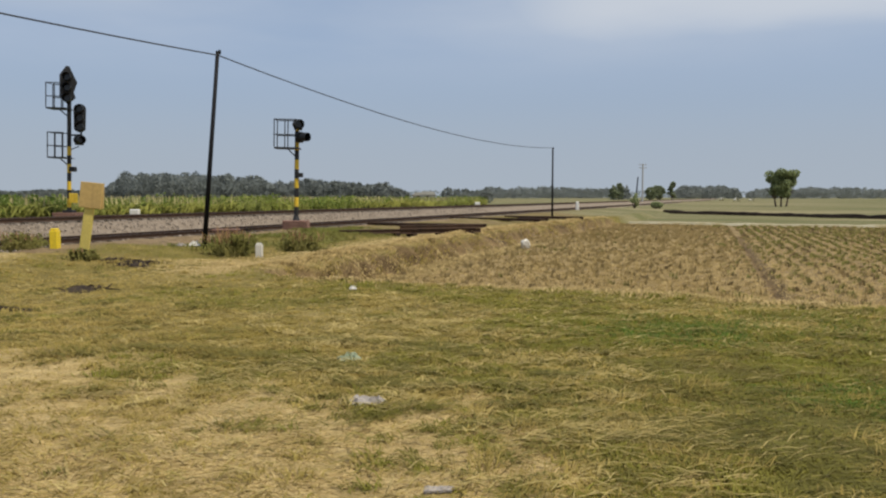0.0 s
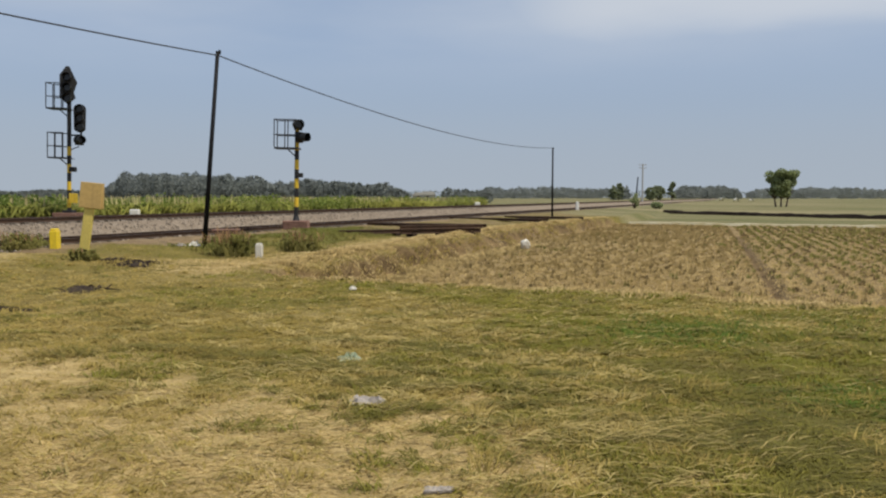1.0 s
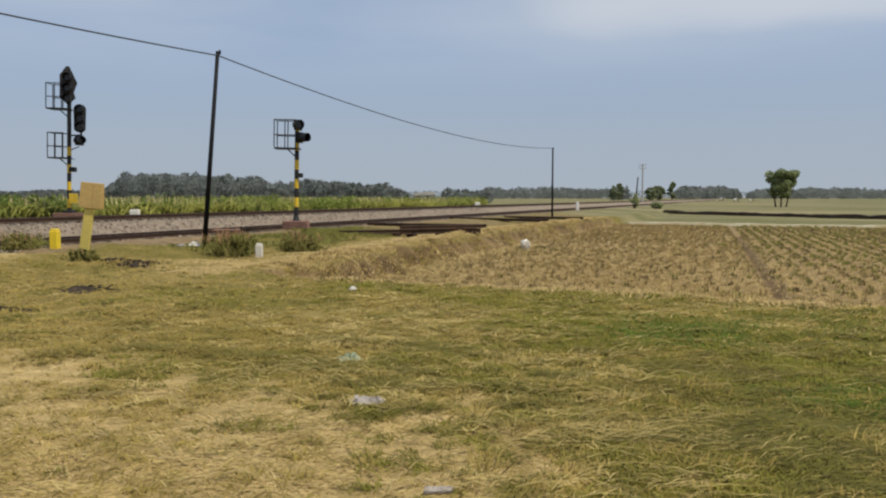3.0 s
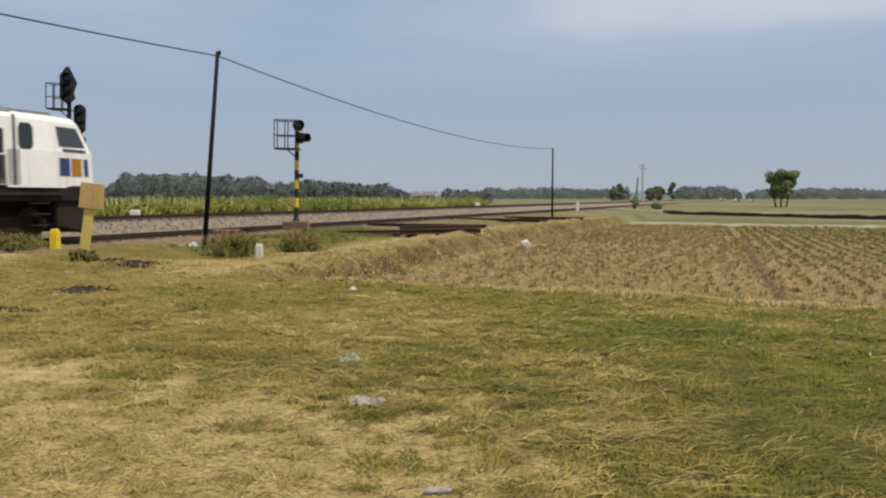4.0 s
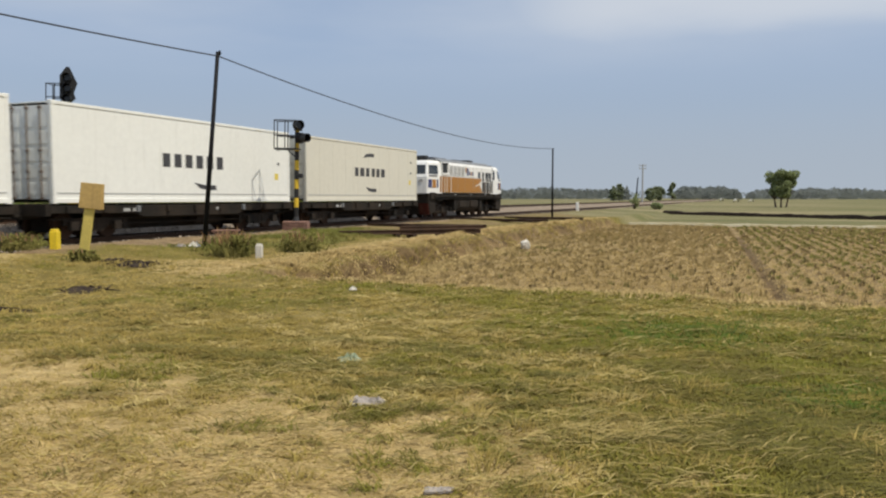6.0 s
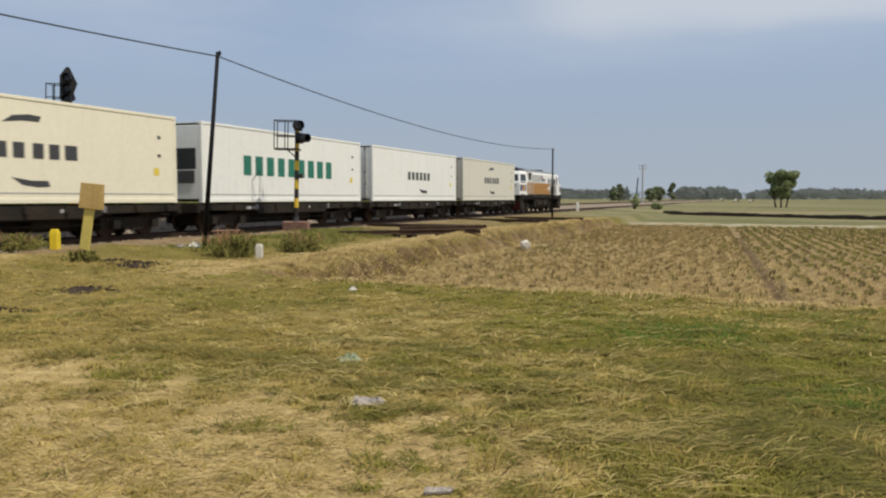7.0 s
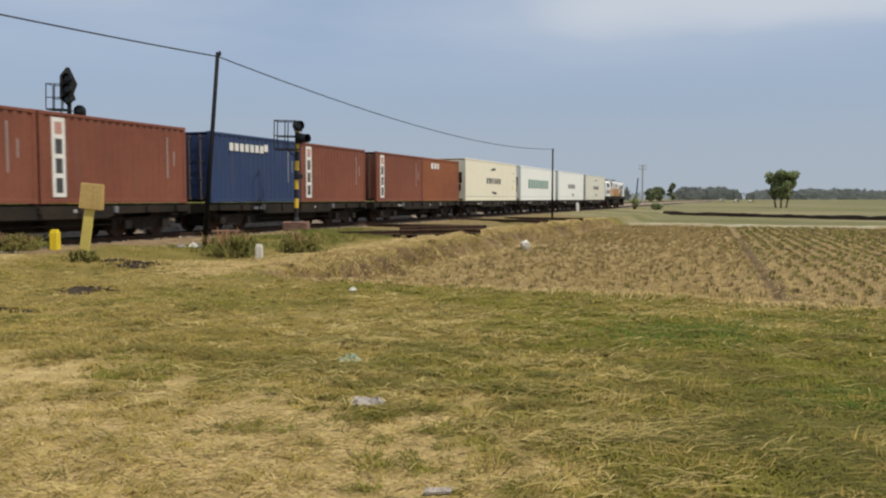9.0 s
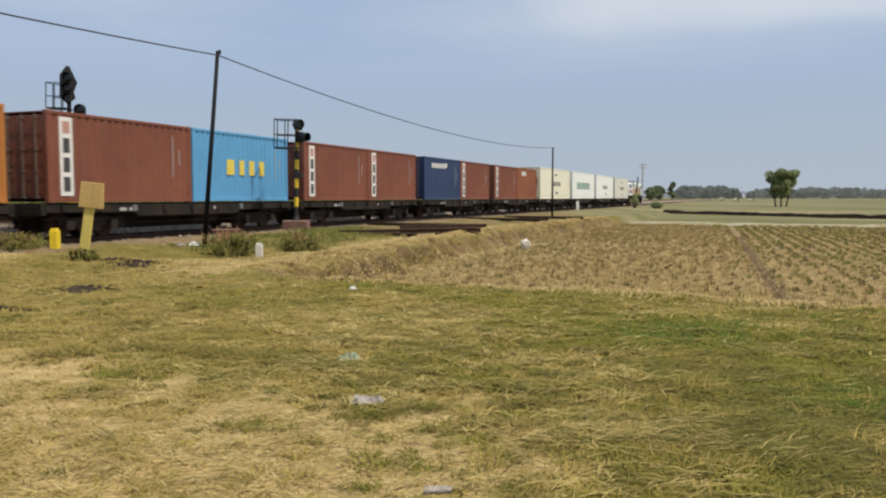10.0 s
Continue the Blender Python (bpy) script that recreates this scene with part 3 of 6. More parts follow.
def cage(parent, z, wide, tall, off):
    """A service platform with a railing of thin bars, standing off to one side."""
    c = part("platform", platform_frame(off, wide, z), M_SIGBLACK, parent)
    for i in range(7):
        y = -0.3 + i * 0.1
        block("slat", (off - wide, off + 0.1, y - 0.02, y + 0.02, z - 0.04, z), M_SIGBLACK, c, w=0)
    for y in (-0.3, 0.3):
        for x in (off - wide, off - wide / 2, off):
            bm = bmesh.new()
            tube(bm, (x, y, z), (x, y, z + tall), 0.022, seg=6)
            part("railing_post", bm, M_SIGBLACK, c)
        for zz in (z + tall * 0.45, z + tall):
            bm = bmesh.new()
            tube(bm, (off - wide - 0.02, y, zz), (off + 0.02, y, zz), 0.02, seg=6)
            part("railing_bar", bm, M_SIGBLACK, c)
    bm = bmesh.new()
    tube(bm, (off - wide, -0.3, z + tall), (off - wide, 0.3, z + tall), 0.02, seg=6)
    part("railing_bar", bm, M_SIGBLACK, c)
    bm = bmesh.new()
    tube(bm, (off - wide * 0.5, 0, z), (0, 0, z - 0.38), 0.025, seg=6)
    part("brace", bm, M_SIGBLACK, c)


def platform_frame(off, wide, z):
    """The bent frame that carries a platform's slats."""
    bm = bmesh.new()
    x0, x1 = off - wide, 0.1
    prism(bm, [(x0, -0.33), (x1, -0.33), (x1, 0.33), (x0, 0.33)], "z", z - 0.06, z - 0.041)
    return bm


def signal_head(parent, centre, lamps, turn, pointed=False, big=1.0):
    """A black backboard with hooded lamps in a column."""
    n = len(lamps)
    r = 0.17
    bm = bmesh.new()
    lo, hi = -r * 1.15, (n - 1) * 0.36 + r * 1.15
    w = 0.25
    if pointed:
        pts = [(0, lo), (w * 1.0, lo + w * 0.9), (w * 0.75, lo + 0.42), (w * 1.2, (lo + hi) / 2 + 0.2), (w * 0.2, hi + 0.18), (-w * 0.2, hi + 0.18), (-w, hi - 0.12), (-w, lo + 0.2)]
    else:
        pts = [(w * math.cos(a) * 0.9, lo + 0.2 + min(0, math.sin(a)) * 0.2 + (hi - lo - 0.4 + max(0, math.sin(a)) * 0.2) * (math.sin(a) >= 0)) for a in [k * math.pi / 8 for k in range(16)]]
    m = Matrix.Translation(centre) @ pose(0, 0, 0, 0, 0, turn) @ Matrix.Scale(big, 4)
    prism(bm, pts, "y", 0.0, 0.1)
    bmesh.ops.transform(bm, matrix=m, verts=bm.verts[:])
    head = part("signal_head", bm, M_SIGBLACK, parent)
    for i in range(n):
        bm = bmesh.new()
        a, b = m @ Vector((0, 0.0, i * 0.36)), m @ Vector((0, -0.34, i * 0.36))
        tube(bm, a, b, r, r * 0.96, 14, cap=False)
        tube(bm, a, a.lerp(b, 0.9), r * 0.94, r * 0.9, 14, cap=False)
        part("hood", bm, M_SIGBLACK, head)
        bm = bmesh.new()
        tube(bm, a.lerp(b, 0.05), a.lerp(b, 0.12), r * 0.85, seg=14)
        part("lens", bm, M_LENS, head)
    bm = bmesh.new()
    c = m @ Vector((0, 0.14, (n - 1) * 0.18))
    cube(bm, c.x - 0.14, c.x + 0.14, c.y - 0.05, c.y + 0.18, c.z - 0.2, c.z + 0.2)
    part("lamp_case", bm, M_SIGBLACK, head)
    return head


def brick_base(parent, half, tall):
    """A low base of brick courses."""
    first = None
    for c in range(int(tall / 0.07)):
        n = round(half / 0.24)
        for i in range(-n, n + 1):
            for y in (-1, 1):
                if first is None:
                    bm = bmesh.new()
                    cube(bm, -0.11, 0.11, -0.05, 0.05, 0, 0.062)
                    bevel(bm, 0.006)
                    first = part("brick", bm, M_BRICK, parent)
                    o = first
                else:
                    o = new("brick", first.data)
                    o.parent = parent
                o.location = (i * half / (n + 0.5) + (c % 2) * 0.05, y * (half - 0.05), c * 0.07)
    block("base_core", (-half - 0.05, half + 0.05, -half + 0.1, half - 0.1, 0, tall), M_BRICK, parent)


def build_signals():
    # the tall home signal beyond the far track
    y = 33.5
    g = Vector((-15.616, y, 0.72))
    s = thing("railway_signal", "tall signal on a black and yellow post with two cages", "signal", "railway signals", m=Matrix.Translation(g) @ pose(0, 0, 0, 0, 1.7, 0))
    striped_post(s, 5.0, 0.085, True)
    block("foot", (-0.2, 0.2, -0.2, 0.2, -0.1, 0.25), M_SIGBLACK, s)
    signal_head(s, (0.0, -0.15, 4.85), [0, 0, 0], 18, True, 1.2)
    signal_head(s, (0.50, -0.15, 3.68), [0, 0, 0], 18, False, 1.05)
    signal_head(s, (0.5, -0.15, 3.16), [0], 40)
    bm = bmesh.new()
    tube(bm, (0, 0, 3.35), (0.5, 0, 3.38), 0.035, seg=8)
    tube(bm, (0.5, 0, 2.95), (0.5, 0, 4.5), 0.04, seg=8)
    tube(bm, (0.05, 0, 2.75), (0.4, 0, 2.9), 0.02, seg=8)
    part("side_arm", bm, M_SIGBLACK, s)
    cage(s, 4.46, 0.7, 1.0, -0.12)
    cage(s, 2.44, 0.64, 1.0, -0.12)
    block("junction_box", (0.03, 0.28, -0.12, 0.1, 1.85, 2.05), M_SIGBLACK, s)
    block("number_plate", (0.05, 0.4, -0.14, -0.1, 0.55, 0.95), M_SIGYEL, s, "small yellow plate")
    b = thing("signal_base", "low red brick base under the tall signal post", "base", m=Matrix.Translation((g.x, g.y, 0.5)))
    brick_base(b, 0.48, 0.36)
    # the short signal in front of the near track
    y = 31.0
    g = Vector((-5.684, y, 0.42))
    s = thing("railway_signal", "short signal on a black and yellow banded post with one cage", "signal", "railway signals", m=Matrix.Translation(g) @ pose(0, 0, 0, 0, 1.3, 0))
    striped_post(s, 3.8, 0.085, False)
    bm = bmesh.new()
    tube(bm, (0, 0, 0), (0, 0, 0.36), 0.2, 0.09, 12)
    part("foot", bm, M_SIGBLACK, s)
    signal_head(s, (0.08, -0.15, 3.86), [0], 20)
    signal_head(s, (0.2, -0.15, 3.38), [0], 55)
    block("junction_box", (0.03, 0.24, -0.12, 0.1, 1.85, 2.02), M_SIGBLACK, s)
    cage(s, 2.98, 0.82, 1.05, 0.0)
    b = thing("signal_base", "low red brick base under the signal post", "base", m=Matrix.Translation((g.x, g.y, float(height(g.x, g.y)) - 0.05)))
    brick_base(b, 0.42, 0.36)


build_signals()


# ---- yellow posts, plates and stones beside the track ----
def build_sign():
    g = ground_at(-7.944, 17.717)
    s = thing("marker_sign", "blank faded yellow sign plate on a leaning yellow post", "sign", m=Matrix.Translation(g) @ pose(0, 0, 0, 0, 3.0, 0))
    bm = bmesh.new()
    prism(bm, [(-0.15, -0.1), (0.06, -0.1), (0.21, 1.3), (0.0, 1.3)], "y", -0.04, 0.04)
    bevel(bm, 0.012)
    part("post", bm, M_YELLOW, s)
    bm = bmesh.new()
    prism(bm, [(-0.13, 1.12), (0.36, 1.09), (0.40, 1.66), (-0.09, 1.68)], "y", -0.085, -0.045)
    bevel(bm, 0.008)
    part("plate", bm, M_PLATE, s, "blank ochre metal plate")
    bm = bmesh.new()
    cube(bm, 0.36, 0.39, -0.044, 0.02, 1.1, 1.66)
    part("plate_frame", bm, M_PLATE, s)


build_sign()


def marker(x, y, tall, wide, material, label, zbase=None):
    g = ground_at(x, y) if zbase is None else Vector((x, y, zbase))
    s = thing("marker_post", label, "post", m=Matrix.Translation(g))
    bm = bmesh.new()
    h = wide / 2
    prism(bm, [(-h, -h), (h, -h), (h, h), (-h, h)], "z", -0.1, tall * 0.9)
    prism(bm, [(-h * 0.8, -h * 0.8), (h * 0.8, -h * 0.8), (h * 0.8, h * 0.8), (-h * 0.8, h * 0.8)], "z", tall * 0.9, tall)
    bevel(bm, wide * 0.08)
    part("stone", bm, material, s)
    return s


marker(-9.756, 20.125, 0.52, 0.20, M_YELPOST, "short bright yellow concrete marker post in the grass", 0.2)
marker(-4.691, 20.411, 0.36, 0.17, M_PAPER, "short white concrete marker stone in the grass")
marker(13.41, 80.0, 0.85, 0.28, M_WMARK, "small white concrete marker stone by the track")


# ---- the train ----
DECK = 1.055


def letters(parent, name, x0, x1, z0, z1, widths, y, material, gap=0.42):
    """A row of plain blocks standing for a mark, one for each sign."""
    total = sum(widths) + gap * (len(widths) - 1)
    u = (x1 - x0) / total
    x = x0
    for w in widths:
        bm = bmesh.new()
        cube(bm, x, x + w * u, y - 0.006, y + 0.001, z0, z1)
        part(name, bm, material, parent)
        x += (w + gap) * u


def corrugated(bm, length, z0, z1, y, depth, pitch, sign):
    """A ribbed steel side from end to end."""
    x, k = -length / 2, 0
    pts = []
    n = int(length / pitch)
    p = length / n
    for i in range(n):
        for f, d in ((0, 0), (0.34, 0), (0.5, 1), (0.84, 1)):
            pts.append((-length / 2 + (i + f) * p, d))
    pts.append((length / 2, 0))
    lo = [bm.verts.new((px, y - sign * d * depth, z0)) for px, d in pts]
    hi = [bm.verts.new((px, y - sign * d * depth, z1)) for px, d in pts]
    for i in range(len(pts) - 1):
        bm.faces.new((lo[i], lo[i + 1], hi[i + 1], hi[i]))


def build_container(length, tall, material, label, smooth=False, doors=True):
    """A shipping container on z = 0, its doors towards -x."""
    c = thing("shipping_container", label, "container", "containers on the train")
    h, w = length / 2, 1.219
    for sy in (-1, 1):
        bm = bmesh.new()
        if smooth:
            cube(bm, -h + 0.1, h - 0.1, sy * (w - 0.05) - 0.03, sy * (w - 0.05) + 0.03, 0.14, tall - 0.1)
        else:
            corrugated(bm, length - 0.2, 0.14, tall - 0.08, sy * (w - 0.012), 0.036, 0.28, sy)
        part("side_wall", bm, material, c)
        block("top_rail", (-h + 0.1, h - 0.1, sy * (w - 0.03) - 0.03, sy * (w - 0.03) + 0.03, tall - 0.1, tall - 0.01), material, c, w=0.008)
        block("bottom_rail", (-h + 0.1, h - 0.1, sy * (w - 0.03) - 0.035, sy * (w - 0.03) + 0.03, 0.02, 0.15), material, c, w=0.008)
        for sx in (-1, 1):
            block("corner_post", tuple(sorted((sx * h, sx * (h - 0.12)))) + tuple(sorted((sy * w, sy * (w - 0.13)))) + (0.118, tall - 0.118), material, c, w=0.008)
            for z in (0, tall - 0.118):
                block("corner_casting", tuple(sorted((sx * (h + 0.003), sx * (h - 0.175)))) + tuple(sorted((sy * (w + 0.003), sy * (w - 0.16)))) + (z, z + 0.118), material, c, w=0.01)
    bm = bmesh.new()
    cube(bm, -h + 0.1, h - 0.1, -w + 0.04, w - 0.04, tall - 0.05, tall - 0.015)
    for i in range(int(length / 0.5)):
        x = -h + 0.3 + i * 0.5
        if x < h - 0.3:
            cube(bm, x, x + 0.2, -w + 0.1, w - 0.1, tall - 0.015, tall - 0.003)
    part("roof", bm, material, c)
    block("floor", (-h + 0.1, h - 0.1, -w + 0.05, w - 0.05, 0.08, 0.15), M_BLACK, c, w=0)
    block("front_wall", (h - 0.09, h - 0.04, -w + 0.12, w - 0.12, 0.1, tall - 0.1), material, c)
    for sy in (-1, 1) if doors else ():
        bm = bmesh.new()
        y0, y1 = sorted((sy * 0.01, sy * (w - 0.13)))
        cube(bm, -h + 0.03, -h + 0.08, y0, y1, 0.13, tall - 0.13)
        for k in range(5):
            z = 0.25 + k * (tall - 0.5) / 5
            cube(bm, -h + 0.018, -h + 0.03, y0 + 0.06, y1 - 0.06, z, z + (tall - 0.5) / 5 - 0.14)
        d = part("door", bm, material, c)
        for q in (0.28, 0.78):
            bm = bmesh.new()
            tube(bm, (-h - 0.005, sy * q, 0.1), (-h - 0.005, sy * q, tall - 0.1), 0.02, seg=8)
            for z in (0.16, 0.9, 1.5, tall - 0.2):
                cube(bm, -h - 0.03, -h + 0.03, sy * q - 0.05, sy * q + 0.05, z - 0.03, z + 0.03)
            part("locking_bar", bm, M_RODS, d, "dull brown-grey steel locking bar")
    return c


def stripe_mark(c, length, tall):
    """A pale upright panel near the end with four dark signs one below the other."""
    x = -length / 2 + 0.42
    y = -1.219
    block("name_panel", (x, x + 0.46, y - 0.004, y + 0.03, 0.2, tall - 0.16), M_WMARK, c, "pale upright panel", w=0)
    for i in range(3):
        z = 0.32 + i * 0.55
        block("mark_bar", (x + 0.11, x + 0.35, y - 0.008, y - 0.003, z, z + 0.42), M_MARK, c, w=0)
    block("mark_square", (x + 0.1, x + 0.36, y - 0.008, y - 0.003, tall - 0.62, tall - 0.28), M_PINK, c, "faded red square", w=0)
    data_lines(c, length)


def data_lines(c, length):
    """Thin upright lines of small white signs near the front end."""
    for k, (z0, z1) in enumerate(((0.85, 2.2), (1.25, 1.75))):
        x = length / 2 - 0.95 + k * 0.32
        block("data_line", (x, x + 0.03, -1.224, -1.2, z0, z1), M_GREYP, c, w=0)


def swoosh(c, x, z, flip):
    bm = bmesh.new()
    pts = [(x - 0.62, z - 0.10 * flip), (x - 0.3, z + 0.10 * flip), (x + 0.2, z + 0.16 * flip), (x + 0.62, z + 0.14 * flip), (x + 0.55, z - 0.02 * flip), (x, z - 0.02 * flip)]
    prism(bm, pts, "y", -1.206, -1.198)
    part("mark_swoosh", bm, M_MARK, c)


def reefer(material, label, mark, unit_behind=False):
    c = build_container(12.192, 2.896, material, label, smooth=True, doors=not unit_behind)
    for i in range(9):
        x = -4.9 + i * 1.22
        block("seam", (x - 0.012, x + 0.012, -1.2035, -1.198, 0.16, 2.78), material, c, w=0.002)
    if unit_behind:
        u = block("cooling_unit", (-6.09, -6.0, -1.08, 1.08, 0.13, 2.76), material, c, "white cooling unit with black machinery")
        block("machinery", (-6.11, -6.085, -0.95, 0.95, 1.2, 1.95), M_DARK, u, w=0.01)
        block("control_box", (-6.13, -6.085, -0.9, -0.15, 0.7, 1.15), M_MARK, u, w=0.02)
        block("fan_grille", (-6.11, -6.085, 0.1, 0.85, 0.3, 1.0), M_DARK, u, w=0.01)
    else:
        block("cooling_unit", (6.0, 6.08, -1.0, 1.0, 0.2, 2.6), M_GREYP, c)
    block("rub_rail", (-5.95, 5.95, -1.206, -1.195, 0.28, 0.315), M_GREYP, c, "grey line along the foot of the side", w=0)
    if mark == "dark":
        letters(c, "mark_bar", -1.5, 0.05, 1.24, 1.66, [0.8, 1.0, 0.8], -1.2, M_MARK)
        letters(c, "mark_bar", 0.32, 1.85, 1.24, 1.66, [0.8, 0.8, 1.0], -1.2, M_MARK)
        swoosh(c, 0.0, 2.26, 1)
        swoosh(c, 0.25, 0.62, -1)
    elif mark == "green":
        letters(c, "mark_bar", -3.6, 3.2, 1.05, 1.8, [0.75] * 9, -1.2, M_GREENM)
    else:
        letters(c, "mark_bar", -1.6, 1.6, 1.2, 1.65, [0.7] * 6, -1.2, M_MARK)
        swoosh(c, 0.6, 0.6, -1)
    block("label_plate", (5.0, 5.25, -1.204, -1.199, 0.9, 1.15), M_YMARK, c, "small yellow warning label", w=0)
    for z in (1.5, 2.1):
        block("vent", (5.2, 5.34, -1.21, -1.199, z, z + 0.1), M_MARK, c, w=0)
    return c


def build_wagon():
    """A flat container wagon, rail tops at z = 0."""
    w = thing("flat_wagon", "black steel flat wagon carrying containers", "wagon", "wagons of the train")
    h = 6.25
    for sy in (-1, 1):
        bm = bmesh.new()
        prism(bm, [(-h, 0.78), (-2.9, 0.76), (-2.5, 0.62), (2.5, 0.62), (2.9, 0.76), (h, 0.78), (h, 1.0), (-h, 1.0)], "y", sy * 1.12 - 0.06, sy * 1.12 + 0.06)
        bevel(bm, 0.01)
        part("side_sill", bm, M_BLACK, w)
        for i in range(9):
            x = -5.6 + i * 1.4
            block("stake_pocket", (x - 0.07, x + 0.07, sy * 1.22 - 0.045, sy * 1.22 + 0.045, 0.78, 0.98), M_ROOF if i in (2, 6) else M_BLACK, w)
    for x in (-3.4, -3.0, 1.2):
        block("data_plate", (x, x + 0.28, -1.188, -1.17, 0.8, 0.9), M_GREYP, w, "small pale data plate", w=0)
    block("deck", (-h, h, -1.1, 1.1, 0.94, 1.04), M_BLACK, w)
    # belly drawn extra deep to shut the bright gap below the deck
    bm = bmesh.new()
    prism(bm, [(-h - 0.1, 0.6), (-3.1, 0.58), (-2.7, 0.22), (2.7, 0.22), (3.1, 0.58), (h + 0.1, 0.6), (h + 0.1, 0.95), (-h - 0.1, 0.95)], "y", -0.24, 0.24)
    part("centre_sill", bm, M_BLACK, w)
    bm = bmesh.new()
    tube(bm, (-0.9, 0.55, 0.52), (0.1, 0.55, 0.52), 0.17, seg=12)
    part("brake_cylinder", bm, M_BLACK, w)
    bm = bmesh.new()
    tube(bm, (0.6, -0.6, 0.5), (1.9, -0.6, 0.5), 0.2, seg=12)
    part("air_tank", bm, M_BLACK, w)
    for y in (-0.9, 0.9):
        bm = bmesh.new()
        tube(bm, (-h + 0.2, y, 0.6), (h - 0.2, y, 0.6), 0.03, seg=6)
        tube(bm, (-3.2, y, 0.42), (3.2, y, 0.42), 0.025, seg=6)
        part("brake_pipe", bm, M_BLACK, w)
    for sx in (-1, 1):
        for y in (-0.72, 0.72):
            block("brake_beam", tuple(sorted((sx * 3.15, sx * 2.95))) + (y - 0.2, y + 0.2, 0.25, 0.6), M_BLACK, w)
    for sx in (-1, 1):
        block("end_sill", (sx * h - 0.08, sx * h + 0.08, -1.18, 1.18, 0.7, 1.04), M_BLACK, w)
        bm = bmesh.new()
        a, b = sorted((sx * h, sx * (h + 0.5)))
        cube(bm, a, b, -0.09, 0.09, 0.68, 0.86)
        cube(bm, sx * (h + 0.42) - 0.11, sx * (h + 0.42) + 0.11, -0.15, 0.15, 0.64, 0.92)
        part("coupler", bm, M_BLACK, w)
        bogie(w, sx * 4.35, (-0.85, 0.85), 0.39)
        # added dark block filling in for the deep shade between the wheels
        block("bogie_gap_filler", (sx * 4.35 - 1.15, sx * 4.35 + 1.15, -0.4, 0.4, 0.2, 0.6), M_BLACK, w, w=0.03)
    return w


def bogie(parent, x, axles, r):
    bm = bmesh.new()
    lo, hi = min(axles), max(axles)
    for sy in (-1, 1):
        prism(bm, [(x + lo - 0.3, r + 0.02), (x + lo - 0.3, r + 0.2), (x + lo + 0.25, r + 0.24), (x + hi - 0.25, r + 0.24), (x + hi + 0.3, r + 0.2), (x + hi + 0.3, r + 0.02),
                   (x + hi - 0.3, r - 0.02), (x + hi - 0.5, r - 0.18), (x + lo + 0.5, r - 0.18), (x + lo + 0.3, r - 0.02)], "y", sy * 0.86 - 0.06, sy * 0.86 + 0.06)
        for a in axles:
            cube(bm, x + a - 0.14, x + a + 0.14, sy * 0.98 - 0.08, sy * 0.98 + 0.08, r - 0.12, r + 0.14)
        for k in (-0.13, 0.13):
            tube(bm, (x + k, sy * 0.86, r - 0.1), (x + k, sy * 0.86, r + 0.16), 0.09, seg=8)
    cube(bm, x - 0.2, x + 0.2, -0.85, 0.85, r, r + 0.2)
    b = part("bogie", bm, M_BLACK, parent)
    for a in axles:
        bm = bmesh.new()
        tube(bm, (x + a, -0.6, r), (x + a, 0.6, r), 0.07, seg=8)
        for sy in (-1, 1):
            tube(bm, (x + a, sy * 0.5, r), (x + a, sy * 0.6, r), r, seg=22)
            tube(bm, (x + a, sy * 0.48, r), (x + a, sy * 0.52, r), r + 0.025, seg=22)
        part("wheelset", bm, M_RAIL, b, "rusty steel wheels on an axle")


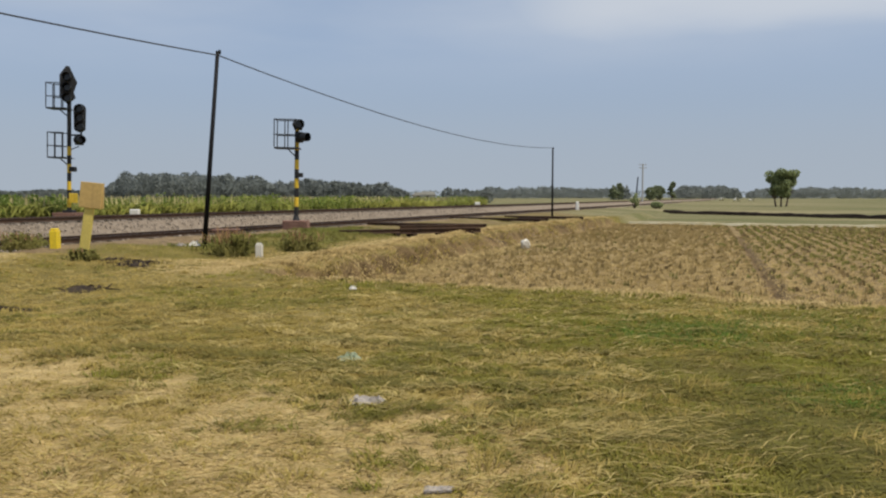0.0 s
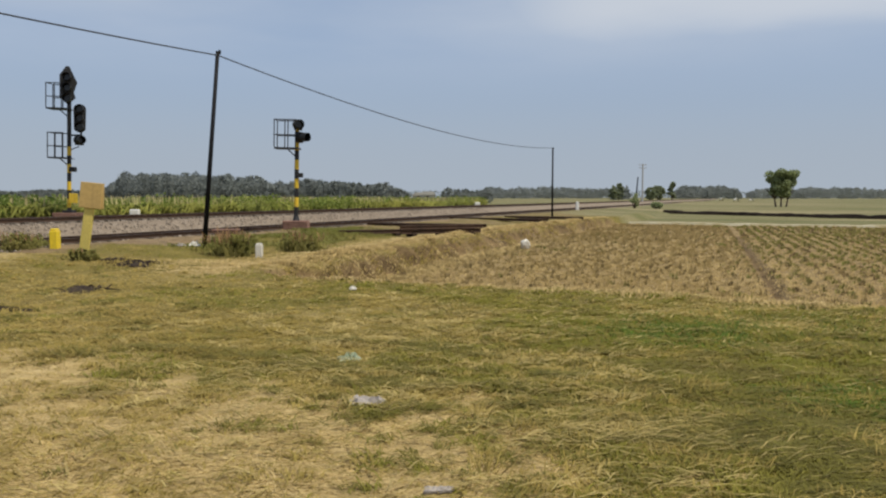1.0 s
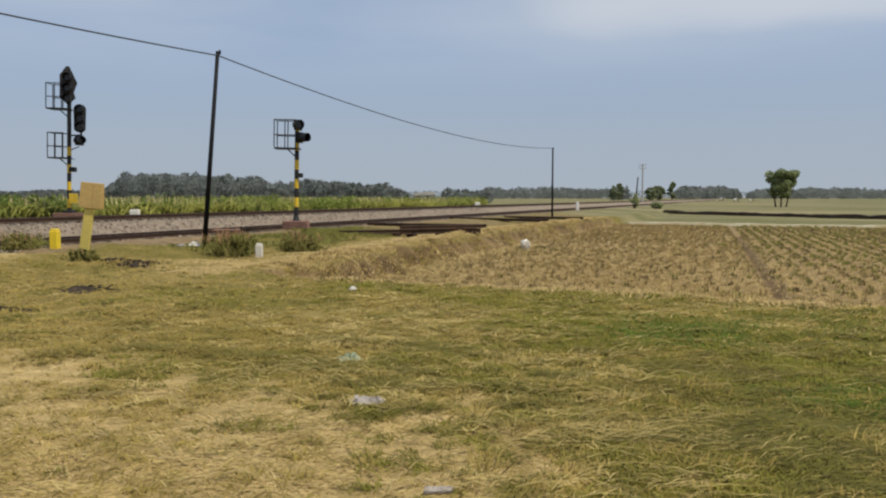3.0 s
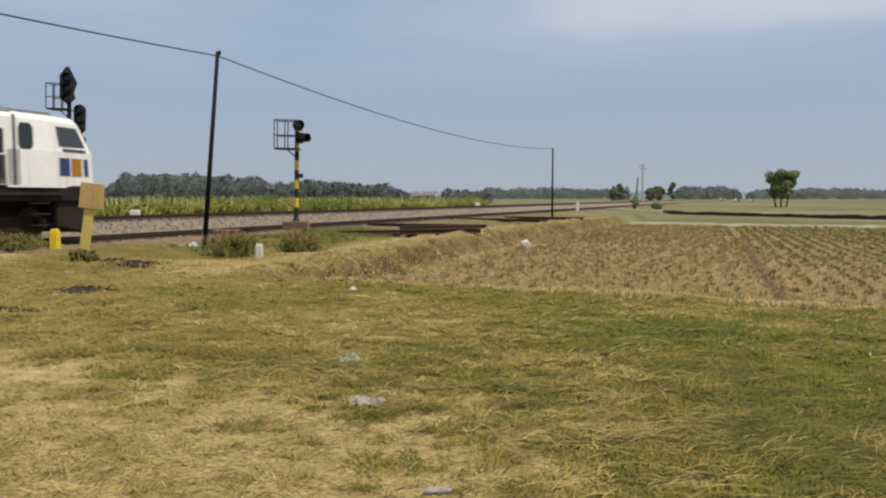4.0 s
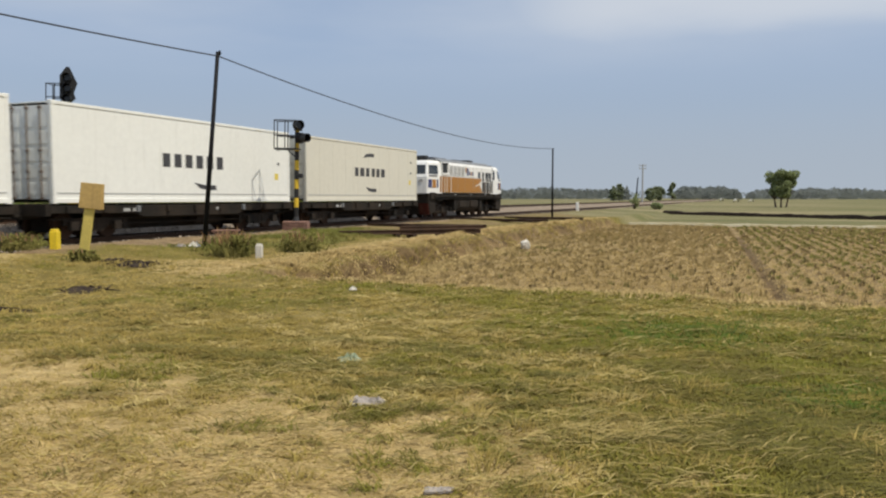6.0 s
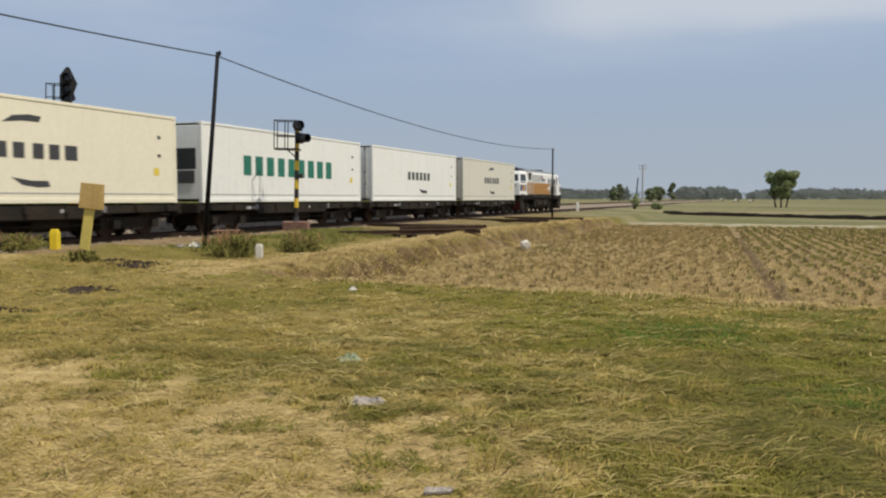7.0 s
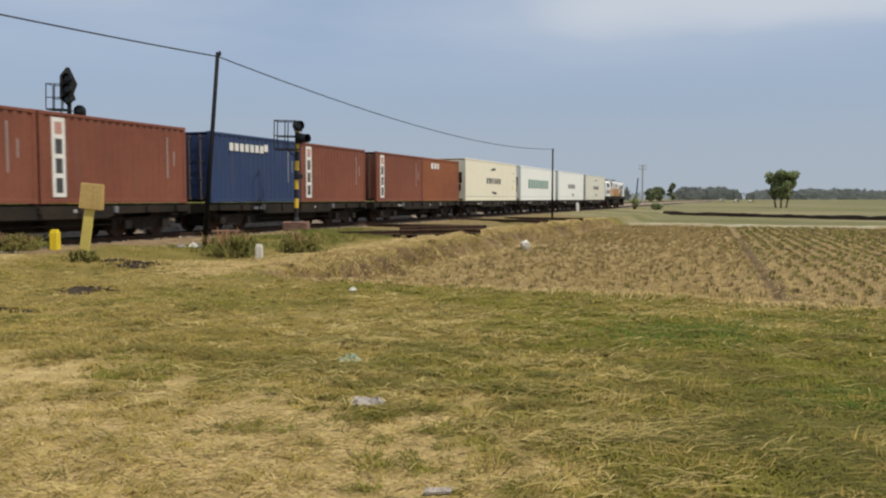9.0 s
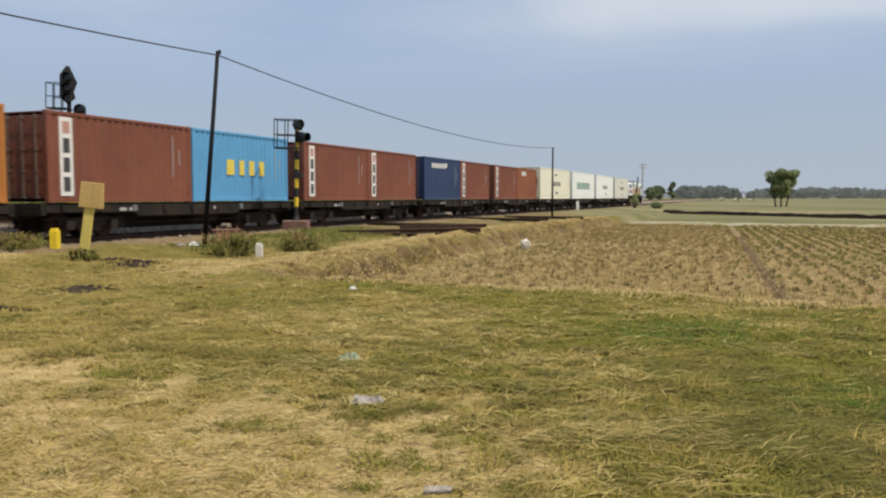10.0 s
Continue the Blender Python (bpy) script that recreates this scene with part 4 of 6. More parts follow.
def build_loco():
    """A two-cab diesel locomotive, rail tops at z = 0, running towards +x."""
    lo = thing("locomotive", "white and orange diesel locomotive with black underframe", "locomotive")
    W, F = 1.36, 1.56
    # long body between the cabs, with sloped roof edges
    bm = bmesh.new()
    prism(bm, [(-W, F), (W, F), (W, 3.34), (W - 0.10, 3.50), (-W + 0.10, 3.50), (-W, 3.34)], "x", -5.2, 5.0)
    part("body", bm, M_WHITE, lo)
    bm = bmesh.new()
    prism(bm, [(-W + 0.06, 3.48), (W - 0.06, 3.48), (W - 0.5, 3.70), (-W + 0.5, 3.70)], "x", -5.3, 4.8)
    part("roof", bm, M_ROOF, lo, "grey sloped roof")
    for sy in (-1, 1):
        y0, y1 = sorted((sy * (W + 0.001), sy * (W + 0.012)))
        bm = bmesh.new()
        prism(bm, [(-5.6, F + 0.02), (2.5, F + 0.02), (2.0, 2.1), (2.35, 2.45), (2.35, 2.56), (-5.6, 2.56)], "y", y0, y1)
        part("orange_panel", bm, M_ORANGE, lo, "orange painted lower side")
        Y = sy * (W + 0.02)

        def side(name, x0, x1, z0, z1, material, label="", at=None):
            a, b = sorted((sy * (W + 0.002), sy * (W + (at or 0.014))))
            return block(name, (x0, x1, a, b, z0, z1), material, lo, label, w=0.004)

        # white slashes at the panel's front end
        for k in range(2):
            bm = bmesh.new()
            prism(bm, [(0.95 + k * 0.55, 1.98 + k * 0.1), (1.75 + k * 0.45, 2.12 + k * 0.14), (1.75 + k * 0.45, 2.20 + k * 0.14), (1.1 + k * 0.55, 2.06 + k * 0.1)], "y", *sorted((sy * (W + 0.012), sy * (W + 0.018))))
            part("white_slash", bm, M_WHITE, lo, "white slanted line")
        side("grimy_panel", 2.5, 4.56, F + 0.02, 2.34, M_GRIME, "soot-brown lower panel", at=0.007)
        # radiator opening with its frame
        g = side("radiator_grille", -5.15, -4.3, 2.78, 3.34, M_DARK, at=0.01)
        for k in range(7):
            z = 2.82 + k * 0.075
            a, b = sorted((Y - sy * 0.012, Y))
            block("slat", (-5.12, -4.33, a, b, z, z + 0.02), M_SIGBLACK, g, w=0)
        side("grille_hood", -5.25, -4.2, 3.345, 3.40, M_SIGBLACK, "black hood over the radiator opening", at=0.06)
        side("grille_frame", -5.25, -4.2, 2.66, 2.76, M_WHITE, at=0.05)
        # louvred doors
        for i in range(4):
            x = -4.0 + i * 0.72
            dr = side("louvre_door", x, x + 0.64, 2.64, 3.3, M_WHITE, at=0.022)
            for k in range(9):
                z = 2.70 + k * 0.065
                bm = bmesh.new()
                prism(bm, [(sy * (W + 0.022), z), (sy * (W + 0.045), z), (sy * (W + 0.022), z + 0.04)], "x", x + 0.06, x + 0.58)
                part("louvre", bm, M_GREYP, dr)
        for i in range(3):
            side("access_door", -1.05 + i * 0.85, -0.3 + i * 0.85, 2.62, 3.32, M_WHITE, at=0.02)
        # mark on the flank: coloured sign and three dark bars
        side("mark_sign", -1.0, -0.8, 2.9, 3.25, M_ORANGE, at=0.028)
        side("mark_sign", -0.75, -0.4, 2.72, 3.2, M_NAVY, at=0.028)
        for i in range(3):
            side("mark_sign", -0.27 + i * 0.3, -0.05 + i * 0.3, 2.74, 2.98, M_NAVY if i != 1 else M_ORANGE, at=0.028)
        side("window_frame", 1.55, 2.1, 2.55, 3.05, M_GREYP, at=0.02)
        side("window", 1.62, 2.03, 2.6, 2.99, M_GLASS, at=0.026)
        # dark louvred bays behind the cab
        for x in (2.55, 3.2, 3.9):
            wide = 0.34 if x < 3 else 0.6
            side("bay_opening", x, x + wide, 2.38, 3.02, M_DARK, at=0.012)
            side("bay_opening", x, x + wide, 1.72, 2.32, M_DARK, at=0.012)
        # seams and grab rails
        for x in (-5.3, -4.1, -2.5, -1.1, 0.6, 2.4):
            side("seam", x, x + 0.015, F + 0.05, 3.34, M_GREYP, at=0.016)
        for x0, x1 in ((-5.5, -5.0), (-4.6, -3.9), (3.15, 3.85)):
            for x in (x0, x1):
                bm = bmesh.new()
                tube(bm, (x, sy * (W + 0.09), F), (x, sy * (W + 0.09), 2.6), 0.022, seg=8)
                tube(bm, (x, sy * (W + 0.09), 2.6), (x, sy * W, 2.6), 0.022, seg=8)
                part("handrail", bm, M_WHITE, lo, "white tubular handrail")
        for x in (-3.0, 0.0, 3.0):
            side("step_light", x, x + 0.18, 1.42, 1.48, M_GREYP, at=0.03)
    # roof gear
    for x0, x1, z in ((-6.1, -5.6, 3.82), (-4.9, -3.8, 3.78), (-1.2, 0.2, 3.78), (1.7, 2.6, 3.86)):
        block("roof_hatch", (x0, x1, -0.62, 0.62, 3.62, z), M_SIGBLACK, lo, w=0.03)
    bm = bmesh.new()
    tube(bm, (-2.6, 0, 3.7), (-2.6, 0, 3.79), 0.55, seg=24)
    part("roof_fan", bm, M_ROOF, lo)
    # cabs
    for sx in (-1, 1):
        cs_ = 4.6 if sx > 0 else 5.2   # where the cab joins the body
        d = 0.0 if sx > 0 else 0.54    # the rear cab is shorter
        plan = [(cs_, -W), (6.15 - d, -W), (7.72 - d, -1.14), (7.72 - d, 1.14), (6.15 - d, W), (cs_, W)]
        top = [(cs_, -W + 0.1), (6.1 - d, -W + 0.1), (7.28 - d, -1.0), (7.28 - d, 1.0), (6.1 - d, W - 0.1), (cs_, W - 0.1)]
        mid = [(cs_, -W), (6.15 - d, -W), (7.66 - d, -1.14), (7.66 - d, 1.14), (6.15 - d, W), (cs_, W)]
        bm = bmesh.new()
        rings = [[bm.verts.new((sx * x, y, z)) for x, y in ring] for ring, z in ((plan, F - 0.06), (mid, 2.5), (top, 3.34), ([(x - 0.16 if x > 6.12 - d else x, y * 0.92) for x, y in top], 3.5))]
        for a, b in zip(rings, rings[1:]):
            for i in range(6):
                bm.faces.new((a[i], a[(i + 1) % 6], b[(i + 1) % 6], b[i]))
        bm.faces.new(rings[0][::-1])
        bm.faces.new(rings[-1])
        cab = part("cab", bm, M_WHITE, lo)
        bm = bmesh.new()
        cube(bm, min(sx * cs_, sx * (6.5 - d)), max(sx * cs_, sx * (6.5 - d)), -0.9, 0.9, 3.49, 3.62)
        bevel(bm, 0.05, 2)
        part("cab_roof", bm, M_ROOF, cab)

        def on_face(i, j, u0, u1, v0, v1, rlo, rhi, name, material, off=0.015):
            """A panel lying on one sloped cab face; u across, v up, both from 0 to 1."""
            a, b, c, d = Vector(rlo[i]), Vector(rlo[j]), Vector(rhi[j]), Vector(rhi[i])
            nrm = (b - a).cross(d - a).normalized()
            mid_ = (a + c) / 2
            if nrm.dot(mid_ - Vector((sx * 5.5, 0, mid_.z))) < 0:
                nrm = -nrm
            def at(u, v):
                return (a.lerp(b, u)).lerp(d.lerp(c, u), v)
            bm_ = bmesh.new()
            lo_ = [bm_.verts.new(at(u, v) - nrm * 0.01) for u, v in ((u0, v0), (u1, v0), (u1, v1), (u0, v1))]
            hi_ = [bm_.verts.new(v_.co + nrm * (off + 0.01)) for v_ in lo_]
            for k in range(4):
                bm_.faces.new((lo_[k], lo_[(k + 1) % 4], hi_[(k + 1) % 4], hi_[k]))
            bm_.faces.new(hi_)
            bm_.faces.new(lo_[::-1])
            return part(name, bm_, material, cab)

        P = [[(sx * x, y, z) for x, y in ring] for ring, z in ((plan, F - 0.06), (mid, 2.5), (top, 3.34))]
        # front panes, corner panes and side windows
        on_face(2, 3, 0.05, 0.48, 0.2, 0.85, P[1], P[2], "windscreen", M_GLASS)
        on_face(2, 3, 0.52, 0.95, 0.2, 0.85, P[1], P[2], "windscreen", M_GLASS)
        for i, j in ((1, 2), (3, 4)):
            on_face(i, j, 0.14, 0.88, 0.2, 0.85, P[1], P[2], "corner_window", M_GLASS)
            on_face(i, j, 0.2, 0.85, 0.02, 0.12, P[1], P[2], "number_bar", M_MARK)
            for k, material in ((0.10, M_NAVY), (0.42, M_ORANGE), (0.76, M_NAVY)):
                wide = 0.27 if k < 0.6 else 0.11
                u0 = 1 - k - wide if (sx < 0) == (i == 1) else k   # reads from left to right on either side
                on_face(i, j, u0, u0 + wide, 0.34, 0.84, P[0], P[1], "mark_sign", material)
        for u in (0.12, 0.8):
            on_face(2, 3, u, u + 0.1, 0.72, 0.86, P[0], P[1], "headlight", M_GREYP, 0.04)
        for sy in (-1, 1) if sx > 0 else ():
            a, b = sorted((sx * 4.95, sx * 5.42))
            y0, y1 = sorted((sy * (W - 0.05), sy * (W + 0.004)))
            bm = bmesh.new()
            prism(bm, [(a + 0.08, 2.52), (b - 0.08, 2.52), (b, 2.62), (b, 3.1), (b - 0.1, 3.22), (a + 0.1, 3.22), (a, 3.1), (a, 2.62)], "y", y0, y1)
            part("side_window", bm, M_GLASS, cab)
            bm = bmesh.new()
            prism(bm, [(sx * 4.78, F), (sx * 4.86, F), (sx * 4.86, 3.4), (sx * 4.78, 3.4)], "y", sy * W - 0.01, sy * W + 0.03)
            part("door_edge", bm, M_MARK, cab)
        # nose plough, coupler
        bm = bmesh.new()
        prism(bm, [(sx * (6.3 - d), 0.4), (sx * (7.3 - d), 0.2), (sx * (7.52 - d), 0.9), (sx * (7.52 - d), F - 0.065), (sx * (6.3 - d), F - 0.065)], "y", -1.2, 1.2)
        bevel(bm, 0.04)
        part("nose_skirt", bm, M_BLACK, lo)
        if sx < 0:
            for y0, y1 in ((-1.15, -0.55), (0.55, 1.15)):
                bm = bmesh.new()
                prism(bm, [(-6.79, 0.22), (-6.85, 0.22), (-7.06, 0.9), (-7.0, 0.9)], "y", y0, y1)
                part("plough_plate", bm, M_PLOUGH, lo, "dull red steel plough plate")
        bm = bmesh.new()
        a, b = sorted((sx * (7.4 - d), sx * 8.35))
        cube(bm, a, b, -0.12, 0.12, 0.66, 0.9)
        bevel(bm, 0.03)
        part("coupler", bm, M_BLACK, lo)
        for sy in (-1, 1):
            for k in range(3):
                block("step", tuple(sorted((sx * 5.3, sx * 5.9))) + tuple(sorted((sy * 1.2, sy * 1.4))) + (0.45 + k * 0.3, 0.49 + k * 0.3), M_BLACK, lo)
        bogie(lo, sx * 4.35, (-1.55, 0.0, 1.55), 0.48)
        # added solid dark block: stands for the shade between the wheels
        block("bogie_filler", (sx * 4.35 - 2.05, sx * 4.35 + 2.05, -0.42, 0.42, 0.2, 0.95), M_BLACK, lo, w=0.04)
    block("underframe", (-6.86, 7.4, -1.3, 1.3, 1.12, F - 0.002), M_BLACK, lo, w=0.03)
    block("side_sill", (-6.4, 6.4, -1.385, 1.385, 1.28, 1.36), M_BLACK, lo, "black painted sill")
    bm = bmesh.new()
    prism(bm, [(-1.0, 0.35), (1.0, 0.35), (1.25, 0.6), (1.25, 1.12), (-1.25, 1.12), (-1.25, 0.6)], "x", -2.3, 2.0)
    bevel(bm, 0.05, 2)
    part("fuel_tank", bm, M_BLACK, lo)
    # added dark blocks that shut out the bright ground seen below the frame
    block("underbody_filler", (-6.5, 7.0, -0.5, 0.5, 0.55, 1.12), M_BLACK, lo, w=0)
    for x in (-2.75, 2.35):
        block("gap_filler", (x, x + 0.42, -1.25, 1.25, 0.45, 1.12), M_BLACK, lo, w=0.02)
    block("battery_box", (-2.0, -0.6, -1.32, -1.2, 0.62, 1.05), M_BLACK, lo, w=0.02)
    block("battery_box", (0.2, 1.5, -1.32, -1.2, 0.62, 1.05), M_BLACK, lo, w=0.02)
    return lo


loco = build_loco()
L40, L20, GAP = 12.192, 6.058, 1.334
PITCH = L40 + GAP
first_wagon = build_wagon()
wagons = [first_wagon] + [copy_thing(first_wagon, pose(0, 0, 0)) for _ in range(8)]

cream = reefer(M_REEFER, "cream refrigerated container with a dark mark on a flat wagon", "dark")
white1 = reefer(M_REEFERW, "white refrigerated container with a dark mark on a flat wagon", "plain")
white2 = reefer(M_REEFERW, "white refrigerated container with a wide green mark", "green", True)
cream2 = reefer(M_REEFERC, "yellowed cream refrigerated container with a dark mark", "dark", True)
orange_red20 = build_container(L20, 2.591, M_RED2, "orange-red ribbed steel container with a small white mark")
letters(orange_red20, "mark_bar", -1.75, -0.5, 1.95, 2.3, [1, 1, 0.8], -1.217, M_WMARK)
red20 = build_container(L20, 2.591, M_RED, "oxide-red ribbed steel container with a pale name panel")
stripe_mark(red20, L20, 2.591)
blue20 = build_container(L20, 2.591, M_BLUE, "dark blue ribbed steel container with a white mark")
letters(blue20, "mark_bar", -1.9, 0.3, 1.95, 2.24, [1] * 7, -1.217, M_WMARK)
block("mark_ring", (0.36, 0.6, -1.223, -1.216, 2.02, 2.3), M_WMARK, blue20, w=0)
sky20 = build_container(L20, 2.591, M_SKY, "light blue ribbed steel container with yellow signs")
letters(sky20, "mark_bar", -1.1, 1.3, 1.0, 1.56, [0.75, 0.5, 0.55, 0.55], -1.217, M_YMARK, gap=0.55)
data_lines(blue20, L20)
data_lines(sky20, L20)
orange20 = build_container(L20, 2.591, M_ORC, "faded orange ribbed steel container on a flat wagon")

half = L20 / 2 + 0.04
# distance of each thing's middle behind the front of the first container
load = [(cream, 0, 0), (white1, 1, 0), (white2, 2, 0), (cream2, 3, 0)]
load += [(red20, 5, half), (blue20, 5, -half), (orange_red20, 4, half), (copy_thing(red20, pose(0, 0, 0)), 4, -half)]
for i, kind in ((6, (red20, red20)), (7, (sky20, red20)), (8, (orange20, orange20))):
    for k, source in zip((half, -half), kind):
        load.append((source if source in (sky20,) or (source is orange20 and k > 0) else copy_thing(source, pose(0, 0, 0)), i, k))

SPEED, S10 = 20.27, 131.35
# the train's small gains and losses on an even run, in metres
UNEVEN = [(0, -0.15), (3.8, -0.15), (4.2, -0.1), (4.35, 0.28), (5.0, 0.3), (5.5, 0.25), (6.8, -0.2), (7.8, -0.25), (8.0, 0.2), (8.4, 0.2), (8.5, 0.88), (8.6, 0.18),
          (9.2, 0.15), (9.5, 0.0), (10, 0.0)]
TIMES = (0, 1, 2, 3, 3.8, 4, 4.2, 4.35, 4.5, 5, 5.5, 6, 6.8, 7.3, 7.8, 8, 8.2, 8.4, 8.5, 8.6, 8.8, 9.2, 9.5, 10)


def run(ob, behind, up):
    """Keys a thing along the near track with the train."""
    gain = [float(np.interp(t, [u[0] for u in UNEVEN], [u[1] for u in UNEVEN])) for t in TIMES]
    walk(ob, [(t, track_pose(S10 + g - SPEED * (10 - t) - behind, 0, RAIL_Z + up)) for t, g in zip(TIMES, gain)])


def motions():
    run(loco, -8.85, 0)
    for i, w in enumerate(wagons):
        run(w, L40 / 2 + i * PITCH, 0)
    for ob, i, k in load:
        run(ob, L40 / 2 + i * PITCH - k, DECK)


# ---- plants ----
def blades(name, x, y, tall, wide, lean, material, label, category, base=None, parent=None, lie=0.0, aim=None):
    """Many bent blades in one mesh; tall, wide and lean are arrays or numbers."""
    n = len(x)
    z = height(x, y) - 0.01 if base is None else base
    tall = tall * RNG.uniform(0.6, 1.35, n)
    a = RNG.uniform(0, 2 * np.pi, n)
    f = 4 * np.pi * vnoise(x, y, 0.55, 0) + RNG.normal(0, 0.7, n)
    if lie:
        # raked mostly one way and back
        f = RNG.normal(0.12, lie, n) + np.pi * (RNG.random(n) < 0.5)
        a = f + np.pi / 2 + RNG.normal(0, 0.4, n)
    if aim is not None:
        f = aim + RNG.normal(0, 0.25, n)
        a = f + np.pi / 2 + RNG.normal(0, 0.5, n)
    ux, uy = np.cos(a) * wide / 2, np.sin(a) * wide / 2
    ln = lean * RNG.uniform(0.3, 1.3, n) * tall
    lx, ly = np.cos(f) * ln, np.sin(f) * ln
    v = np.empty((n, 5, 3))
    v[:, 0] = np.stack([x - ux, y - uy, z], -1)
    v[:, 1] = np.stack([x + ux, y + uy, z], -1)
    v[:, 2] = np.stack([x + ux * 0.8 + lx * 0.35, y + uy * 0.8 + ly * 0.35, z + tall * 0.6], -1)
    v[:, 3] = np.stack([x - ux * 0.8 + lx * 0.35, y - uy * 0.8 + ly * 0.35, z + tall * 0.6], -1)
    v[:, 4] = np.stack([x + lx, y + ly, z + tall * np.clip(1.0 - 0.25 * lean, 0.35, 1)], -1)
    k = np.arange(n)[:, None] * 5
    loops = np.concatenate([k + np.array([[0, 1, 2, 3]]), k + np.array([[3, 2, 4]])], 1).ravel()
    starts = (np.arange(n)[:, None] * 7 + np.array([[0, 4]])).ravel()
    me = bpy.data.meshes.new(name)
    me.vertices.add(n * 5)
    me.vertices.foreach_set("co", v.ravel().astype(np.float32))
    me.loops.add(n * 7)
    me.loops.foreach_set("vertex_index", loops.astype(np.int32))
    me.polygons.add(n * 2)
    me.polygons.foreach_set("loop_start", starts.astype(np.int32))
    me.update(calc_edges=True)
    me.materials.append(material)
    ob = new(name, me)
    if parent is not None:
        ob.parent = parent
        return ob
    return tagged(ob, label, category, kind="stuff")


def scatter(n, y0, y1, power=1.6, side=0.62):
    """Random places in the wedge of ground ahead, denser nearby."""
    k = RNG.random(n)
    y = (y0 ** (1 - power) + k * (y1 ** (1 - power) - y0 ** (1 - power))) ** (1 / (1 - power))
    x = RNG.uniform(-side, side, n) * (y + 1.0)
    return x, y


def keep(x, y, chance):
    m = RNG.random(len(x)) < chance
    return x[m], y[m]


def meadow(x, y):
    """1 on the mown grass before the tracks and the field."""
    q = across(x, y)
    return (1 - step(inside(x, y), 0.2, 0.7)) * step(q, 2.4, 3.0) * (1 - gravel(x, y))


def plant_grass():
    x, y = scatter(240000, 3.2, 34, 1.7)
    g, s = green_zone(x, y), straw_zone(x, y)
    a, b = keep(x, y, meadow(x, y) * g * (1 - s))
    blades("green_grass", a, b, 0.035 + 0.05 * vnoise(a, b, 0.6, 5) ** 2, 0.007 + 0.0008 * b, 2.2, M_GRASS, "short green mown grass", "grass")
    x, y = scatter(260000, 3.2, 40, 1.7)
    g, s = green_zone(x, y), straw_zone(x, y)
    a, b = keep(x, y, meadow(x, y) * (0.95 - 0.78 * g) * (1 - s * 0.85))
    blades("dry_grass", a, b, 0.03 + 0.05 * vnoise(a, b, 0.5, 4) ** 2, 0.007 + 0.0007 * b, 3.0, M_DRY, "short dry yellow grass", "grass")
    x, y = scatter(150000, 3.0, 40, 1.7)
    s = straw_zone(x, y)
    a, b = keep(x, y, meadow(x, y) * np.clip(s, 0.3 * step(y, 16, 10), 1))
    blades("straw_litter", a, b, 0.022, 0.007 + 0.0005 * b, 7.0, M_STRAW, "trampled pale straw lying on the ground", "straw", lie=0.7)


def hay_strands():
    """Long loose strands of cut grass lying over the turf."""
    x, y = scatter(150000, 3.4, 18, 1.6)
    a, b = keep(x, y, meadow(x, y) * (1 - 0.75 * straw_zone(x, y)) * (0.3 + 0.7 * step(x, -2.5, 0.8)) * (0.02 + 0.2 * step(vnoise(x * 0.6, y * 1.3, 0.3, 3) + 0.3 * vnoise(x, y, 1.6, 5), 0.42, 0.95)) * (1 - 0.6 * green_zone(x, y)) * (1 - 0.8 * step(x, 0.9, 2.3) * step(y, 9.5, 7)))
    blades("hay_strands", a, b, 0.03, 0.0045 + 0.0011 * b, 8.5, M_HAY, "long loose strands of cut dry grass", "hay", lie=0.55, base=height(a, b) + 0.035)
    x, y = scatter(95000, 3.2, 16, 1.6)
    a, b = keep(x, y, meadow(x, y) * (1 - 0.9 * straw_zone(x, y)) * step(vnoise(x * 0.5, y * 1.3, 0.28, 6) + 0.2 * step(x - 0.2 * y, 0, 1.2) * step(y, 9, 6), 0.55, 0.8) * (0.3 + 0.7 * step(y, 10, 7)))
    blades("olive_strands", a, b, 0.03, 0.004 + 0.001 * b, 7.0, M_OLIVE, "matted olive grass lying over", "grass", lie=0.6, base=height(a, b) + 0.03)


def plant_bank():
    """Tall dry grass on the bank and along the field's near edge."""
    x, y = scatter(180000, 9, 62, 1.3)
    i = inside(x, y)
    rim = step(i, 0.02, 0.15) * step(i, 1.0, 0.9) * (0.25 + 0.3 * vnoise(x, y, 0.6, 2))
    a, b = keep(x, y, rim * (1 - 0.88 * face(x, y)))
    low = face(a, b) > 0.35 + 0.3 * vnoise(a, b, 0.7, 3)
    blades("bank_face_grass", a[low], b[low], 0.07 + 0.08 * vnoise(a[low], b[low], 0.7, 6), 0.014 + 0.0006 * b[low], 1.0, M_DRY, "brown withered grass hanging on the bank's face", "grass")
    a, b = a[~low], b[~low]
    blades("bank_grass", a, b, 0.06 + 0.08 * vnoise(a, b, 0.7, 6), 0.012 + 0.0005 * b, 0.7, M_STRAW, "tall dry grass on the bank", "grass")


